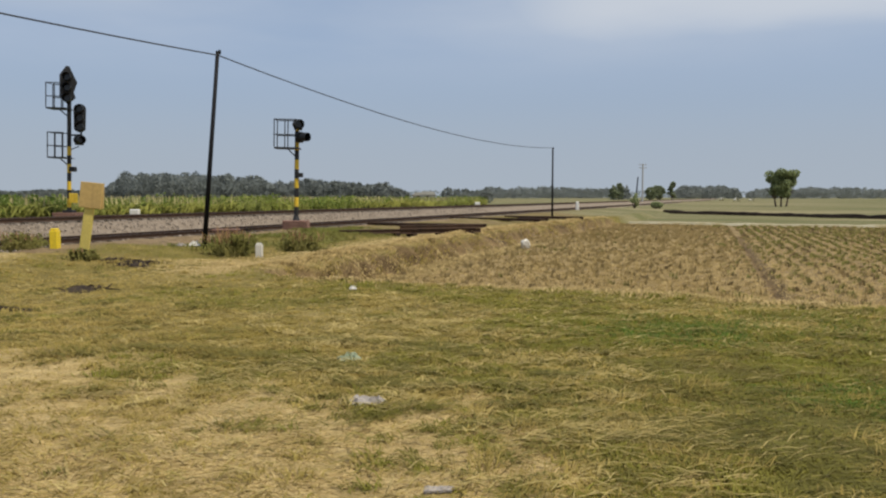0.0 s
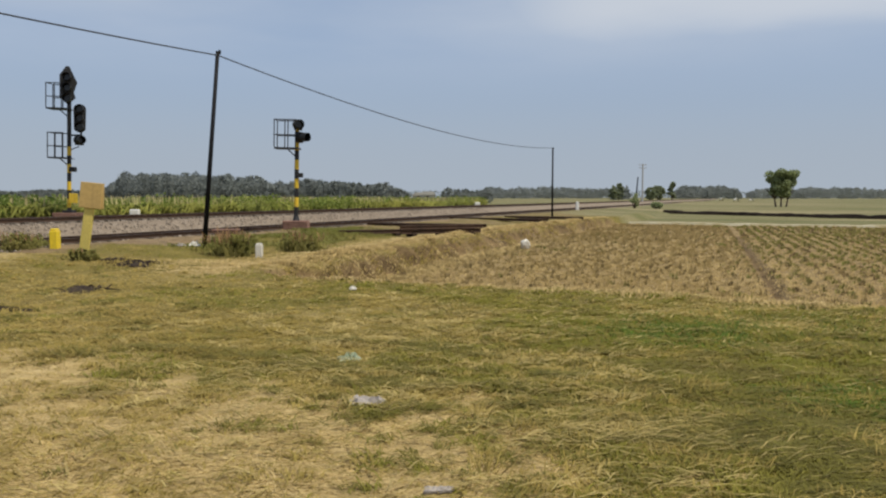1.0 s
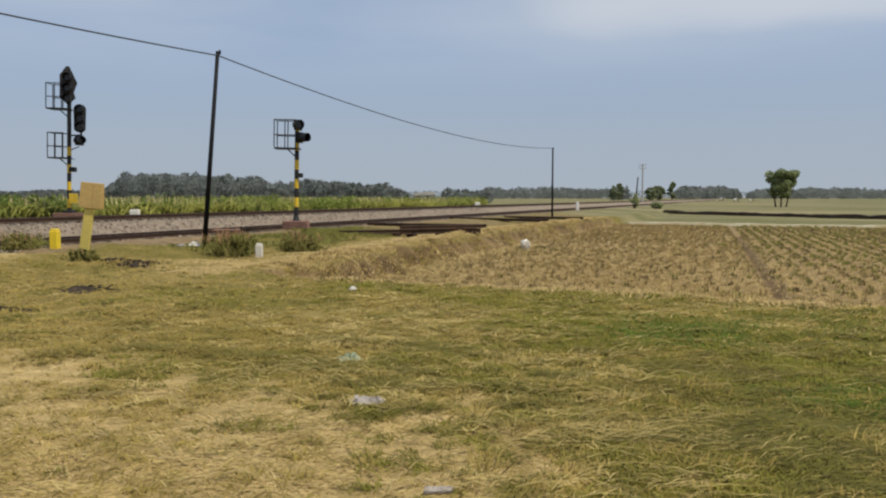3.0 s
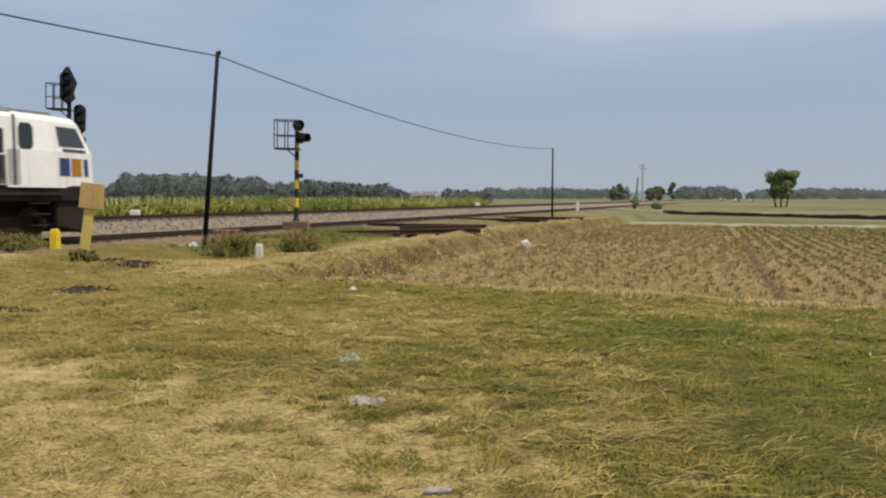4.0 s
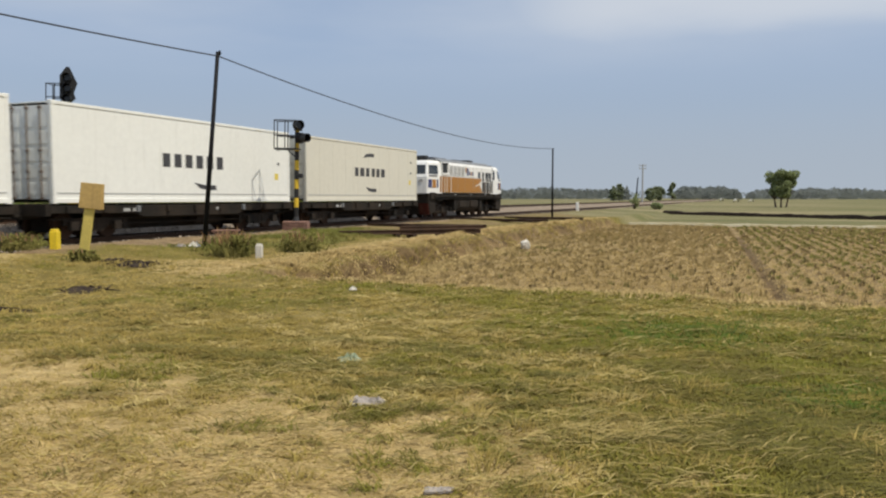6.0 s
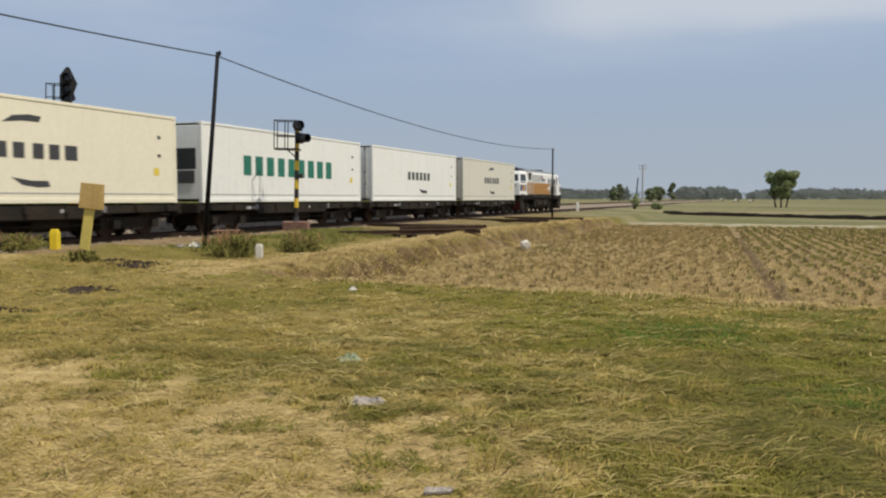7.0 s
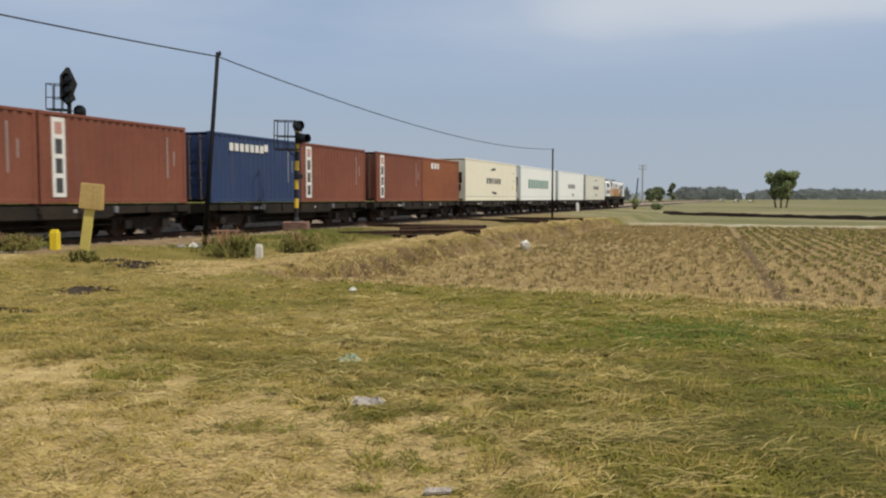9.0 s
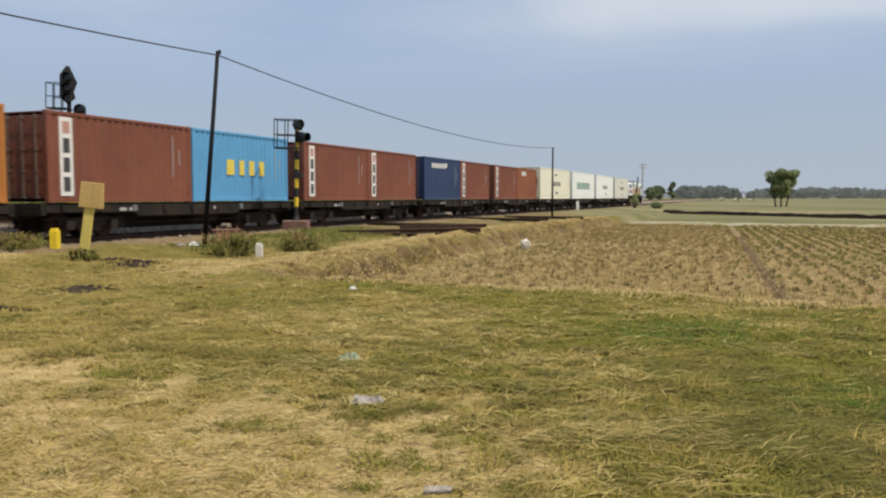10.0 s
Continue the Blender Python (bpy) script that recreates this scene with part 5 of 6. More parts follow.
def fringe():
    """Bleached grass along the field's near edge."""
    x = RNG.uniform(-3.2, 8.5, 30000)
    y = field_front(x) + RNG.normal(0.35, 0.42, len(x)) + 0.5 * (vnoise(x, x * 0 + 3, 0.7, 2) - 0.5)
    x, y = keep(x, y, 0.3 + 0.7 * vnoise(x, y, 0.35, 5))
    blades("field_fringe", x, y, 0.045 + 0.09 * vnoise(x, y, 0.5, 2), 0.011 + 0.0006 * y, 1.5, M_STRAW, "bleached grass along the edge of the field", "grass")
    y = 17 + 18 * RNG.random(12000) ** 1.3
    x = bank_foot(y) + RNG.normal(0.15, 0.3, len(y))
    blades("foot_fringe", x, y, 0.09, 0.012 + 0.0006 * y, 0.9, M_STRAW, "bleached grass along the foot of the bank", "grass")
    # arching tufts close by
    rnd = random.Random(9)
    xs, ys, hs = [], [], []
    for k in range(100):
        y = rnd.uniform(3.7, 6.4)
        x = rnd.uniform(0.02, 0.6) * y
        n, w, t = rnd.randint(12, 40), rnd.uniform(0.03, 0.09), rnd.uniform(0.06, 0.15)
        xs.append(RNG.normal(x, w, n))
        ys.append(RNG.normal(y, w, n))
        hs.append(np.full(n, t))
    x, y, t = np.concatenate(xs), np.concatenate(ys), np.concatenate(hs)
    blades("grass_tufts", x, y, t, 0.007, 1.3, M_DRY, "arching half-dry grass tufts", "grass")


def bank_tufts():
    """Bunches of tall dry grass hanging over the bank."""
    rnd = random.Random(5)
    xs, ys, hs, fs = [], [], [], []
    for i in range(520):
        y = 15.5 + 43 * rnd.random() ** 1.1
        if float(vnoise(y, 3.0, 1.1, 4)) < 0.3:
            continue
        x = float(brow(y)) + rnd.uniform(-0.7, 0.25)
        n, w, t = rnd.randint(25, 80), rnd.uniform(0.06, 0.2), rnd.uniform(0.05, 0.16)
        xs.append(RNG.normal(x, w, n))
        ys.append(RNG.normal(y, w, n))
        hs.append(np.full(n, t))
        fs.append(RNG.normal(-0.4, 0.8, n))
    x, y, t, f = (np.concatenate(v) for v in (xs, ys, hs, fs))
    blades("bank_tufts", x, y, t, 0.012 + 0.0005 * y, 1.5, M_STRAW, "bunches of tall bleached grass on the bank", "grass", aim=f)
    # loose tufts clinging to the earth face
    n = 9000
    y = 16.5 + 40 * RNG.random(n) ** 1.2
    x = brow(y) + RNG.uniform(0.2, 2.0, n)
    m = (face(x, y) > 0.2) & (vnoise(x, y, 0.5, 2) > 0.58)
    x, y = x[m], y[m]
    blades("hanging_grass", x, y, 0.16, 0.014 + 0.0005 * y, 1.2, M_DRY, "dry grass hanging down the bank's earth face", "grass", aim=RNG.normal(-0.3, 0.6, len(x)))


def path_straw():
    """Bleached flattened grass along the brow of the bank."""
    y = 14.5 + 38 * RNG.random(48000) ** 1.4
    x = brow(y) + RNG.normal(-0.6, 0.6, len(y)) - 2.2 * RNG.random(len(y)) ** 3 * step(y, 23, 17)
    x, y = keep(x, y, (1 - step(face(x, y), 0.1, 0.4)) * (0.35 + 0.65 * vnoise(x, y, 0.7, 5)) * meadow(x, y) * step(y + 3 * (vnoise(x, y, 1.5, 2) - 0.5), 15.2, 18.5))
    blades("path_straw", x, y, 0.03, 0.01 + 0.0006 * y, 4.0, M_STRAW, "bleached flattened grass along the bank's brow", "grass", lie=0.8, base=height(x, y) + 0.03)


ROW = 0.6                          # spacing of the crop rows


def plant_field():
    """Withered bunches of a harvested crop, standing in rows."""
    k, y = np.meshgrid(np.arange(-75, 75), np.arange(11.0, 63.0, 0.17))
    k, y = k.ravel().astype(float), y.ravel() + RNG.uniform(-0.12, 0.12, k.size)
    right = step(ROW * k - 6.88 + 16.1 * 0.333, -2.2, 1.6)
    x = ROW * k + 0.333 * y + RNG.normal(0, 1, k.size) * (0.22 - 0.12 * right)
    end = np.interp(x, [p[0] for p in FIELD_END], [p[1] for p in FIELD_END])
    ok = (inside(x, y) > 0.8) & (y < end - 0.5) & (np.abs(x) < 0.62 * (y + 1)) & (RNG.random(k.size) < (0.65 + 0.35 * vnoise(x, y, 1.6, 1)) * (1 - rut(x, y, 0.25)))
    x, y, right = x[ok], y[ok], right[ok]
    kind = RNG.random(len(x)) + 0.35 * (vnoise(x, y, 2.5, 4) - 0.5)
    green = right * (0.58 + 0.28 * step(y, 14, 30))
    sets = (("field_stubble", kind > green, 13, M_STUBBLE, "withered tan crop bunches in rows"),
            ("field_weeds", kind <= green * 0.8, 13, M_WEED, "low olive weeds growing in the crop rows"),
            ("withered_leaves", (kind <= green) & (kind > green * 0.8) | (kind > 1.03 - 0.1 * right), 10, M_STUBDARK, "dark withered leaves among the stubble"))
    for name, m, per, material, label in sets:
        bx, by = np.repeat(x[m], per), np.repeat(y[m], per)
        t = np.repeat(RNG.uniform(0.06, 0.15, int(m.sum())), per)
        aim = RNG.uniform(0, 2 * np.pi, len(bx))
        bx, by = bx + np.cos(aim) * RNG.uniform(0.01, 0.09, len(bx)), by + np.sin(aim) * RNG.uniform(0.01, 0.09, len(bx))
        blades(name, bx, by, t, 0.009 + 0.0005 * by, 0.42, material, label, "stubble", aim=aim)
    # low litter between the bunches
    x, y = scatter(230000, 11, 63, 1.25)
    end = np.interp(x, [p[0] for p in FIELD_END], [p[1] for p in FIELD_END])
    right = step(x - 6.88 - (y - 16.1) * 0.333, -2.2, 1.6)
    a, b = keep(x, y, step(inside(x, y), 0.6, 1.0) * (y < end) * (1 - 0.6 * face(x, y)) * (0.95 - 0.35 * right) * (1 - rut(x, y, 0.2)))
    blades("stubble_litter", a, b, 0.06, 0.014 + 0.0006 * b, 1.6, M_STUBBLE, "short broken tan stubble on the soil", "stubble")


TURF_SETS = (("hay_tussocks", M_HAY, "bleached arching tussocks of cut grass"), ("dry_tussocks", M_DRY, "dry yellow arching grass tussocks"),
             ("olive_tussocks", M_OLIVE, "olive matted grass tussocks"), ("green_tussocks", M_GRASS, "green arching grass tussocks"))


def tussocks():
    """Coarse tangled bunches of grass, their strands fanning out and lying over."""
    x, y = scatter(9000, 3.5, 17, 1.55)
    x, y = keep(x, y, meadow(x, y) * (1 - 0.93 * straw_zone(x, y)) * (0.45 + 0.55 * step(x, -3, 1)))
    g = green_zone(x, y) + RNG.normal(0, 0.22, len(x))
    g = np.where(g < 0.25, g + 0.25 * step(-x, 0.5, 3), g)   # little bleached grass to the west
    pick = np.digitize(g, [0.10, 0.40, 0.66])
    for i, (name, material, label) in enumerate(TURF_SETS):
        m = pick == i
        cx, cy = x[m], y[m]
        per = 26
        size = np.repeat(RNG.uniform(0.6, 1.5, len(cx)), per)
        drift = np.repeat(RNG.normal(0.1, 0.8, len(cx)) + np.pi * (RNG.random(len(cx)) < 0.5), per)
        aim = drift + RNG.normal(0, 0.9, len(size))
        bx = np.repeat(cx, per) + RNG.normal(0, 0.035, len(size)) * size
        by = np.repeat(cy, per) + RNG.normal(0, 0.03, len(size)) * size
        blades(name, bx, by, 0.055 * size, 0.0065 + 0.0008 * by, 2.6, material, label, "grass", aim=aim)


def fresh_grass():
    """Two patches of lush grass."""
    x, y = scatter(190000, 4.2, 12, 1.3)
    lush = np.exp(-((x - 2.65) / 0.75) ** 2 - ((y - 8.9) / 0.7) ** 2) + 0.7 * np.exp(-((x - 3.1) / 0.8) ** 2 - ((y - 5.7) / 0.5) ** 2)
    lush = lush + 0.25 * np.exp(-((x - 4.4) / 1.4) ** 2 - ((y - 9.4) / 1.0) ** 2)
    a, b = keep(x, y, lush * meadow(x, y))
    blades("fresh_grass", a, b, 0.07, 0.007 + 0.0008 * b, 1.6, M_FRESH, "patch of lush green grass", "grass")


def verge_grass():
    """Taller green grass between the weeds beside the near track."""
    s_, q = 18 + 20 * RNG.random(22000), RNG.uniform(3.3, 6.6, 22000)
    x, y = TRACK_X + s_ * ST + q * CT, s_ * CT - q * ST
    x, y = keep(x, y, (1 - gravel(x, y)) * step(y, 20.5, 22.5) * step(vnoise(x, y, 1.3, 2), 0.2, 0.6) * (1 - step(face(x, y), 0.05, 0.2)) * (1 - trodden(x, y)))
    blades("verge_grass", x, y, 0.12, 0.022, 1.0, M_VERGE, "green grass along the foot of the near track", "grass")


def crop_leaves():
    """Broad leaves and side shoots of the crop, in uneven clumps."""
    n = 8500
    s_ = 16 + 170 * RNG.random(n) ** 1.5
    q = FAR_Q - 4.3 - 16 * RNG.random(n) ** 1.6
    x, y = TRACK_X + s_ * ST + q * CT, s_ * CT - q * ST
    ok = (x < 0.05 * y) & (vnoise(x, y, 4, 3) > 0.25)
    x, y = x[ok], y[ok]
    z = height(x, y) + RNG.uniform(0.15, 0.95, len(x)) * (0.75 + 0.5 * vnoise(x, y, 3, 2))
    v, f = leaf_cloud(np.stack([x, y, z], -1), RNG.uniform(0.2, 0.42, len(x)), 16, 0.1, 0.9)
    tagged(from_arrays("crop_leaves", v.tolist(), f.tolist(), M_CROPLEAF), "broad yellow-green leaves of the crop", "crop", kind="stuff")


def plant_crop():
    """The tall crop beyond the far track."""
    n = 34000
    s = 16 + 190 * RNG.random(n) ** 1.6
    q = FAR_Q - 4.2 - 26 * RNG.random(n) ** 1.8
    p = np.stack([TRACK_X + s * ST + q * CT, s * CT - q * ST], -1)
    x, y = p[:, 0], p[:, 1]
    ok = (RNG.random(n) < step(vnoise(x, y, 6, 3), 0.05, 0.3)) & (x < 0.05 * y)
    x, y = x[ok], y[ok]
    reps = 6
    bx = np.repeat(x, reps) + RNG.normal(0, 0.16, len(x) * reps)
    by = np.repeat(y, reps) + RNG.normal(0, 0.16, len(x) * reps)
    tall = (0.45 + 0.7 * RNG.random(len(bx)) ** 0.6) * (0.8 + 0.3 * vnoise(bx, by, 3, 2))
    blades("crop_plants", bx, by, tall, 0.10, 1.0, M_CROP, "tall yellow-green crop beyond the tracks", "crop")
    m = RNG.random(len(x)) < 0.22
    blades("crop_tassels", x[m], y[m], 0.4, 0.05, 0.2, M_CROPTOP, "pale tassels above the crop", "crop", base=height(x[m], y[m]) + 0.8)


def leaf_cloud(centres, radii, per, size, squash=0.75):
    """Small leaf quads spread through blobs: vertices and faces."""
    pts, faces, count = [], [], 0
    for c, r in zip(centres, radii):
        d = RNG.normal(0, 1, (per, 3))
        d /= np.linalg.norm(d, axis=1)[:, None]
        d *= (RNG.random((per, 1)) ** 0.3) * r
        d[:, 2] *= squash
        p = d + np.asarray(c)
        a = RNG.normal(0, 1, (per, 3))
        b = RNG.normal(0, 1, (per, 3))
        a /= np.linalg.norm(a, axis=1)[:, None]
        b -= a * (a * b).sum(1)[:, None]
        b /= np.linalg.norm(b, axis=1)[:, None]
        sz = size * RNG.uniform(0.6, 1.4, (per, 1))
        a, b = a * sz, b * sz * 0.6
        k = count
        count += per * 4
        quad = np.stack([p - a, p - b, p + a, p + b], 1).reshape(-1, 3)
        pts.append(quad)
        faces.append(k + np.arange(per * 4).reshape(-1, 4))
    return np.concatenate(pts), np.concatenate(faces)


def tree(base, tall, wide, label, trunks=1, leaf=0.16, per=260, low=0.35, material=None, spread=False):
    t = thing("tree", label, "tree", m=Matrix.Translation(base))
    bm = bmesh.new()
    centres, radii = [], []
    for k in range(trunks):
        off = Vector(((k - (trunks - 1) / 2) * wide * 0.16, 0, 0))
        crotch = off * 1.3 + Vector((0, 0, tall * (low + 0.05)))
        tube(bm, off + Vector((0, 0, -0.1)), crotch, tall * 0.028, tall * 0.02, 8)
        for i in range(6):
            a = i * math.pi / 3 + random.uniform(-0.4, 0.4)
            e = crotch + Vector((math.cos(a) * wide * 0.3 * random.uniform(0.6, 1.1), math.sin(a) * wide * 0.3, tall * random.uniform(0.15, 0.45)))
            tube(bm, crotch, e, tall * 0.014, tall * 0.005, 6)
    part("trunk", bm, M_BARK, t)
    n = 60 if spread else 34
    for i in range(n):
        a, r = random.uniform(0, 2 * math.pi), math.sqrt(random.random())
        z = random.uniform(low + 0.1, 0.93) if not spread else random.uniform(low + 0.08, 0.9) ** 0.8
        s = math.sin(math.pi * min(1, max(0.12, (z - low + 0.12) / (1.08 - low)))) ** 0.5
        if spread:
            s = min(1.0, 0.25 + (z - low) * 1.9)   # widest and almost level on top
        centres.append((math.cos(a) * r * wide * 0.4 * s, math.sin(a) * r * wide * 0.4 * s, z * tall))
        radii.append(wide * random.uniform(0.10, 0.17))
    v, f = leaf_cloud(centres, radii, per, leaf)
    from_arrays("crown", v.tolist(), f.tolist(), material or M_LEAF, t)
    return t


def plant_trees():
    b = ground_at(54.182, 128.649)
    tree(b, 6.1, 5.1, "lone broad-crowned tree on a field with bare lower stems", trunks=3, leaf=0.18, per=170, low=0.15, spread=True)
    for x, y, tall, wide in ((77, 298, 5.0, 4.5), (81, 303, 5.6, 6.0), (85.5, 300, 7.0, 4.0), (60.5, 285, 5.6, 3.6), (64, 292, 6.6, 3.4)):
        tree(ground_at(x, y), tall, wide, "green tree beside the far line, haze put into its leaf colour", leaf=0.26, per=110, low=0.05, material=M_LEAFMID)
    # far woods along the skyline
    cs, rs = [], []
    def wood(x0, x1, dist, top0, top1, count, seed):
        """A strip of far trees from x0 to x1 about dist metres off; its height goes from top0 to top1."""
        rnd = random.Random(seed)
        for i in range(count * 3):
            k = rnd.random()
            x = x0 + (x1 - x0) * k
            d = dist * rnd.uniform(0.95, 1.12)
            e = min(1, min(k, 1 - k) * 9 + 0.35)
            ragged = 0.62 + 0.26 * float(vnoise(x, seed * 50, 11, 1)) + 0.16 * float(vnoise(x, seed * 70, 3.2, 2))
            tall = (top0 + (top1 - top0) * k) * e * ragged + 1.5
            z = tall * rnd.uniform(0.1, 0.95)
            cs.append((x * d / dist, d, z))
            rs.append(max(0.7, min(tall * 0.17, (tall - z) * 1.2)))
    wood(-369, -260, 620, 6.1, 7, 300, 1)
    wood(-182, -18, 430, 13.9, 9.1, 800, 2)
    wood(-156, -86, 400, 14.1, 13, 240, 3)
    wood(-1, 32, 520, 6.6, 5.9, 70, 4)
    wood(32, 184, 800, 11.3, 11.3, 420, 5)
    wood(88, 97, 420, 5.9, 7.7, 20, 10)
    wood(206, 268, 720, 11.7, 10.2, 260, 7)
    wood(321, 513, 850, 12.6, 12, 560, 8)
    wood(-1147, 1181, 1500, 14.8, 14.8, 1500, 9)
    # the woods' haze comes from their leaf colour, not from the air
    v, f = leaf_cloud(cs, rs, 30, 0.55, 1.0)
    tagged(from_arrays("far_woods", v.tolist(), f.tolist(), M_LEAFFAR), "dark green woods along the skyline, haze put into their leaf colour", "woods", kind="stuff")


plant_grass()
hay_strands()
plant_bank()
bank_tufts()
path_straw()
fringe()
plant_field()
tussocks()
fresh_grass()
verge_grass()
plant_crop()
crop_leaves()
plant_trees()


# ---- stored rails, litter and small things ----
def stored_rails(a, b, count, seed, layers=1):
    """Old rails side by side on short timber bearers, in one or more layers."""
    rnd = random.Random(seed)
    a, b = Vector((*a, 0.22)), Vector((*b, 0.22))
    d = b - a
    n = d.length
    turn = math.degrees(math.atan2(d.y, d.x))
    gz = min(float(height(*(a + d * k).xy)) for k in (0.05, 0.5, 0.95))
    s = thing("stored_rails", "stack of old rusty dark rails lying beside the track", "rails", "stored rails", m=Matrix.Translation((a.x, a.y, gz)) @ pose(0, 0, 0, 0, 0, turn))
    prof = [(-0.065, 0), (0.065, 0), (0.065, 0.02), (0.014, 0.035), (0.014, 0.11), (0.036, 0.12), (0.036, 0.155), (-0.036, 0.155), (-0.036, 0.12), (-0.014, 0.11), (-0.014, 0.035), (-0.065, 0.02)]
    for layer in range(layers):
        z = layer * 0.17
        for k in (0.12, 0.5, 0.9):
            block("bearer", (n * k - 0.1, n * k + 0.1, -0.1, 0.16 * count, z - 0.04 if layer == 0 else z + 0.1, z + 0.12), M_SOIL, s)
        for i in range(count):
            bm = bmesh.new()
            prism(bm, prof, "x", rnd.uniform(-0.2, 0.1), n + rnd.uniform(-0.1, 0.2))
            r = part("rail", bm, M_RAIL, s)
            r.location = (0, i * 0.15, z + 0.12)


stored_rails((-3.31, 36.665), (1.585, 34.569), 4, 1)
stored_rails((-3.683, 29.994), (-1.554, 31.021), 2, 2)
stored_rails((-1.456, 30.330), (1.437, 31.811), 3, 3, 2)
stored_rails((0.491, 49.717), (5.497, 44.811), 4, 4)
stored_rails((4.041, 52.596), (8.411, 49.717), 4, 5)


def inspection_chamber():
    g = ground_at(-7.535, 27.817)
    z = g.z
    s = thing("inspection_chamber", "low brick chamber with a worn reddish lid", "chamber", m=Matrix.Translation((g.x, g.y, z)))
    block("lid", (-0.42, 0.42, -0.35, 0.35, 0.20, 0.27), M_BRICK, s, "worn reddish slab", w=0.015)
    first = None
    for c in range(3):
        for i in range(-1, 2):
            for y in (-0.28, 0.28):
                if first is None:
                    bm = bmesh.new()
                    cube(bm, -0.11, 0.11, -0.05, 0.05, 0, 0.06)
                    bevel(bm, 0.006)
                    first = o = part("brick", bm, M_BRICK, s)
                else:
                    o = new("brick", first.data)
                    o.parent = s
                o.location = (i * 0.235 + (c % 2) * 0.06, y, c * 0.068 - 0.005)
    block("brick_core", (-0.33, 0.33, -0.3, 0.3, -0.05, 0.2), M_BRICK, s)


inspection_chamber()


def stone_at(x, y, z, size, label):
    foot = float(height(x, y))
    s = thing("concrete_block", label, "block", m=Matrix.Translation((x, y, foot)))
    block("body", (-size / 2, size / 2, -size / 3, size / 3, -0.05, z - foot), M_WMARK, s, w=size * 0.08)


stone_at(-14.6, 38.0, 0.93, 0.42, "small pale concrete block beyond the far track")
stone_at(3.55, 82.8, 1.0, 0.55, "small pale concrete block beside the far track")


def heap(x, y, wide, deep, tall, material, name, label, category, seed, sticks=0):
    """A low uneven heap with burnt sticks in it."""
    g = ground_at(x, y)
    rnd = random.Random(seed)
    s = thing(name, label, category, m=Matrix.Translation(g))
    bm = bmesh.new()
    n, rings = 22, 6
    c = bm.verts.new((0, 0, tall))
    prev = None
    for k in range(1, rings + 1):
        f = k / rings
        ring = []
        for i in range(n):
            a = i * 2 * math.pi / n
            edge = 0.72 + 0.95 * noise.noise(Vector((math.cos(a) * 1.6, math.sin(a) * 1.6, seed * 3.1)))
            z = tall * (1 - f ** 1.6) * (0.3 + 1.3 * rnd.random()) if k < rings else -0.03
            ring.append(bm.verts.new((math.cos(a) * wide / 2 * f * edge, math.sin(a) * deep / 2 * f * edge, z)))
        for i in range(n):
            if prev is None:
                bm.faces.new((c, ring[i], ring[(i + 1) % n]))
            else:
                bm.faces.new((prev[i], ring[i], ring[(i + 1) % n], prev[(i + 1) % n]))
        prev = ring
    part("mound", bm, material, s)
    for i in range(sticks):
        a = rnd.uniform(0, math.pi)
        p = Vector((rnd.uniform(-0.4, 0.4) * wide, rnd.uniform(-0.4, 0.4) * deep, tall * 0.6))
        d = Vector((math.cos(a), math.sin(a) * 0.5, rnd.uniform(-0.1, 0.25))) * rnd.uniform(0.15, 0.4)
        bm = bmesh.new()
        tube(bm, p - d / 2, p + d / 2, 0.016, 0.008, 6)
        part("stick", bm, M_SOIL, s)
    n = 200
    a, r = RNG.uniform(0, 6.28, n), RNG.uniform(0.15, 0.66, n)
    blades("grass_rim", np.cos(a) * wide * r, np.sin(a) * deep * r, np.full(n, 0.1), 0.02, 1.0, M_DRY, "", "", base=np.full(n, -0.02), parent=s)["kind"] = "stuff"


heap(-6.618, 17.194, 1.35, 0.8, 0.07, M_SOIL, "ash_patch", "dark burnt rubbish heap in the grass", "ash patch", 1, 8)
heap(-7.141, 17.435, 0.9, 0.6, 0.07, M_SOIL, "ash_patch", "dark burnt rubbish heap in the grass", "ash patch", 4, 5)
heap(-5.781, 12.963, 1.3, 0.85, 0.06, M_SOIL, "ash_patch", "dark burnt patch with charred sticks in the grass", "ash patch", 2, 8)
heap(-5.919, 10.738, 0.85, 0.6, 0.05, M_SOIL, "ash_patch", "dark burnt patch with charred sticks in the grass", "ash patch", 3, 5)


def litter(x, y, wide, deep, lift, material, name, label, seed, turn=0.0):
    """A crumpled sheet on the ground."""
    g = ground_at(x, y)
    n, m = 15, 11
    bm = bmesh.new()
    rows = []
    for j in range(m):
        row = []
        for i in range(n):
            u, v = i / (n - 1) - 0.5, j / (m - 1) - 0.5
            p = Vector((u * 4, v * 3, seed * 7.3))
            k = 1 + 0.45 * noise.noise(p * 0.8)
            h = lift * (0.35 + abs(noise.noise(p * 1.7)) * 1.6) * (1 - (2 * max(abs(u), abs(v))) ** 4 * 0.8) + 0.02
            row.append(bm.verts.new((u * wide * k, v * deep * k, h)))
        rows.append(row)
    for a, b in zip(rows, rows[1:]):
        for i in range(n - 1):
            bm.faces.new((a[i], a[i + 1], b[i + 1], b[i]))
    ext = bmesh.ops.extrude_face_region(bm, geom=bm.faces[:])
    for v in ext["geom"]:
        if isinstance(v, bmesh.types.BMVert):
            v.co.z -= 0.012
    bmesh.ops.recalc_face_normals(bm, faces=bm.faces[:])
    ob = part(name, bm, material, None)
    ob.matrix_world = Matrix.Translation(g) @ pose(0, 0, 0, 0, 0, turn)
    return tagged(ob, label, "litter")


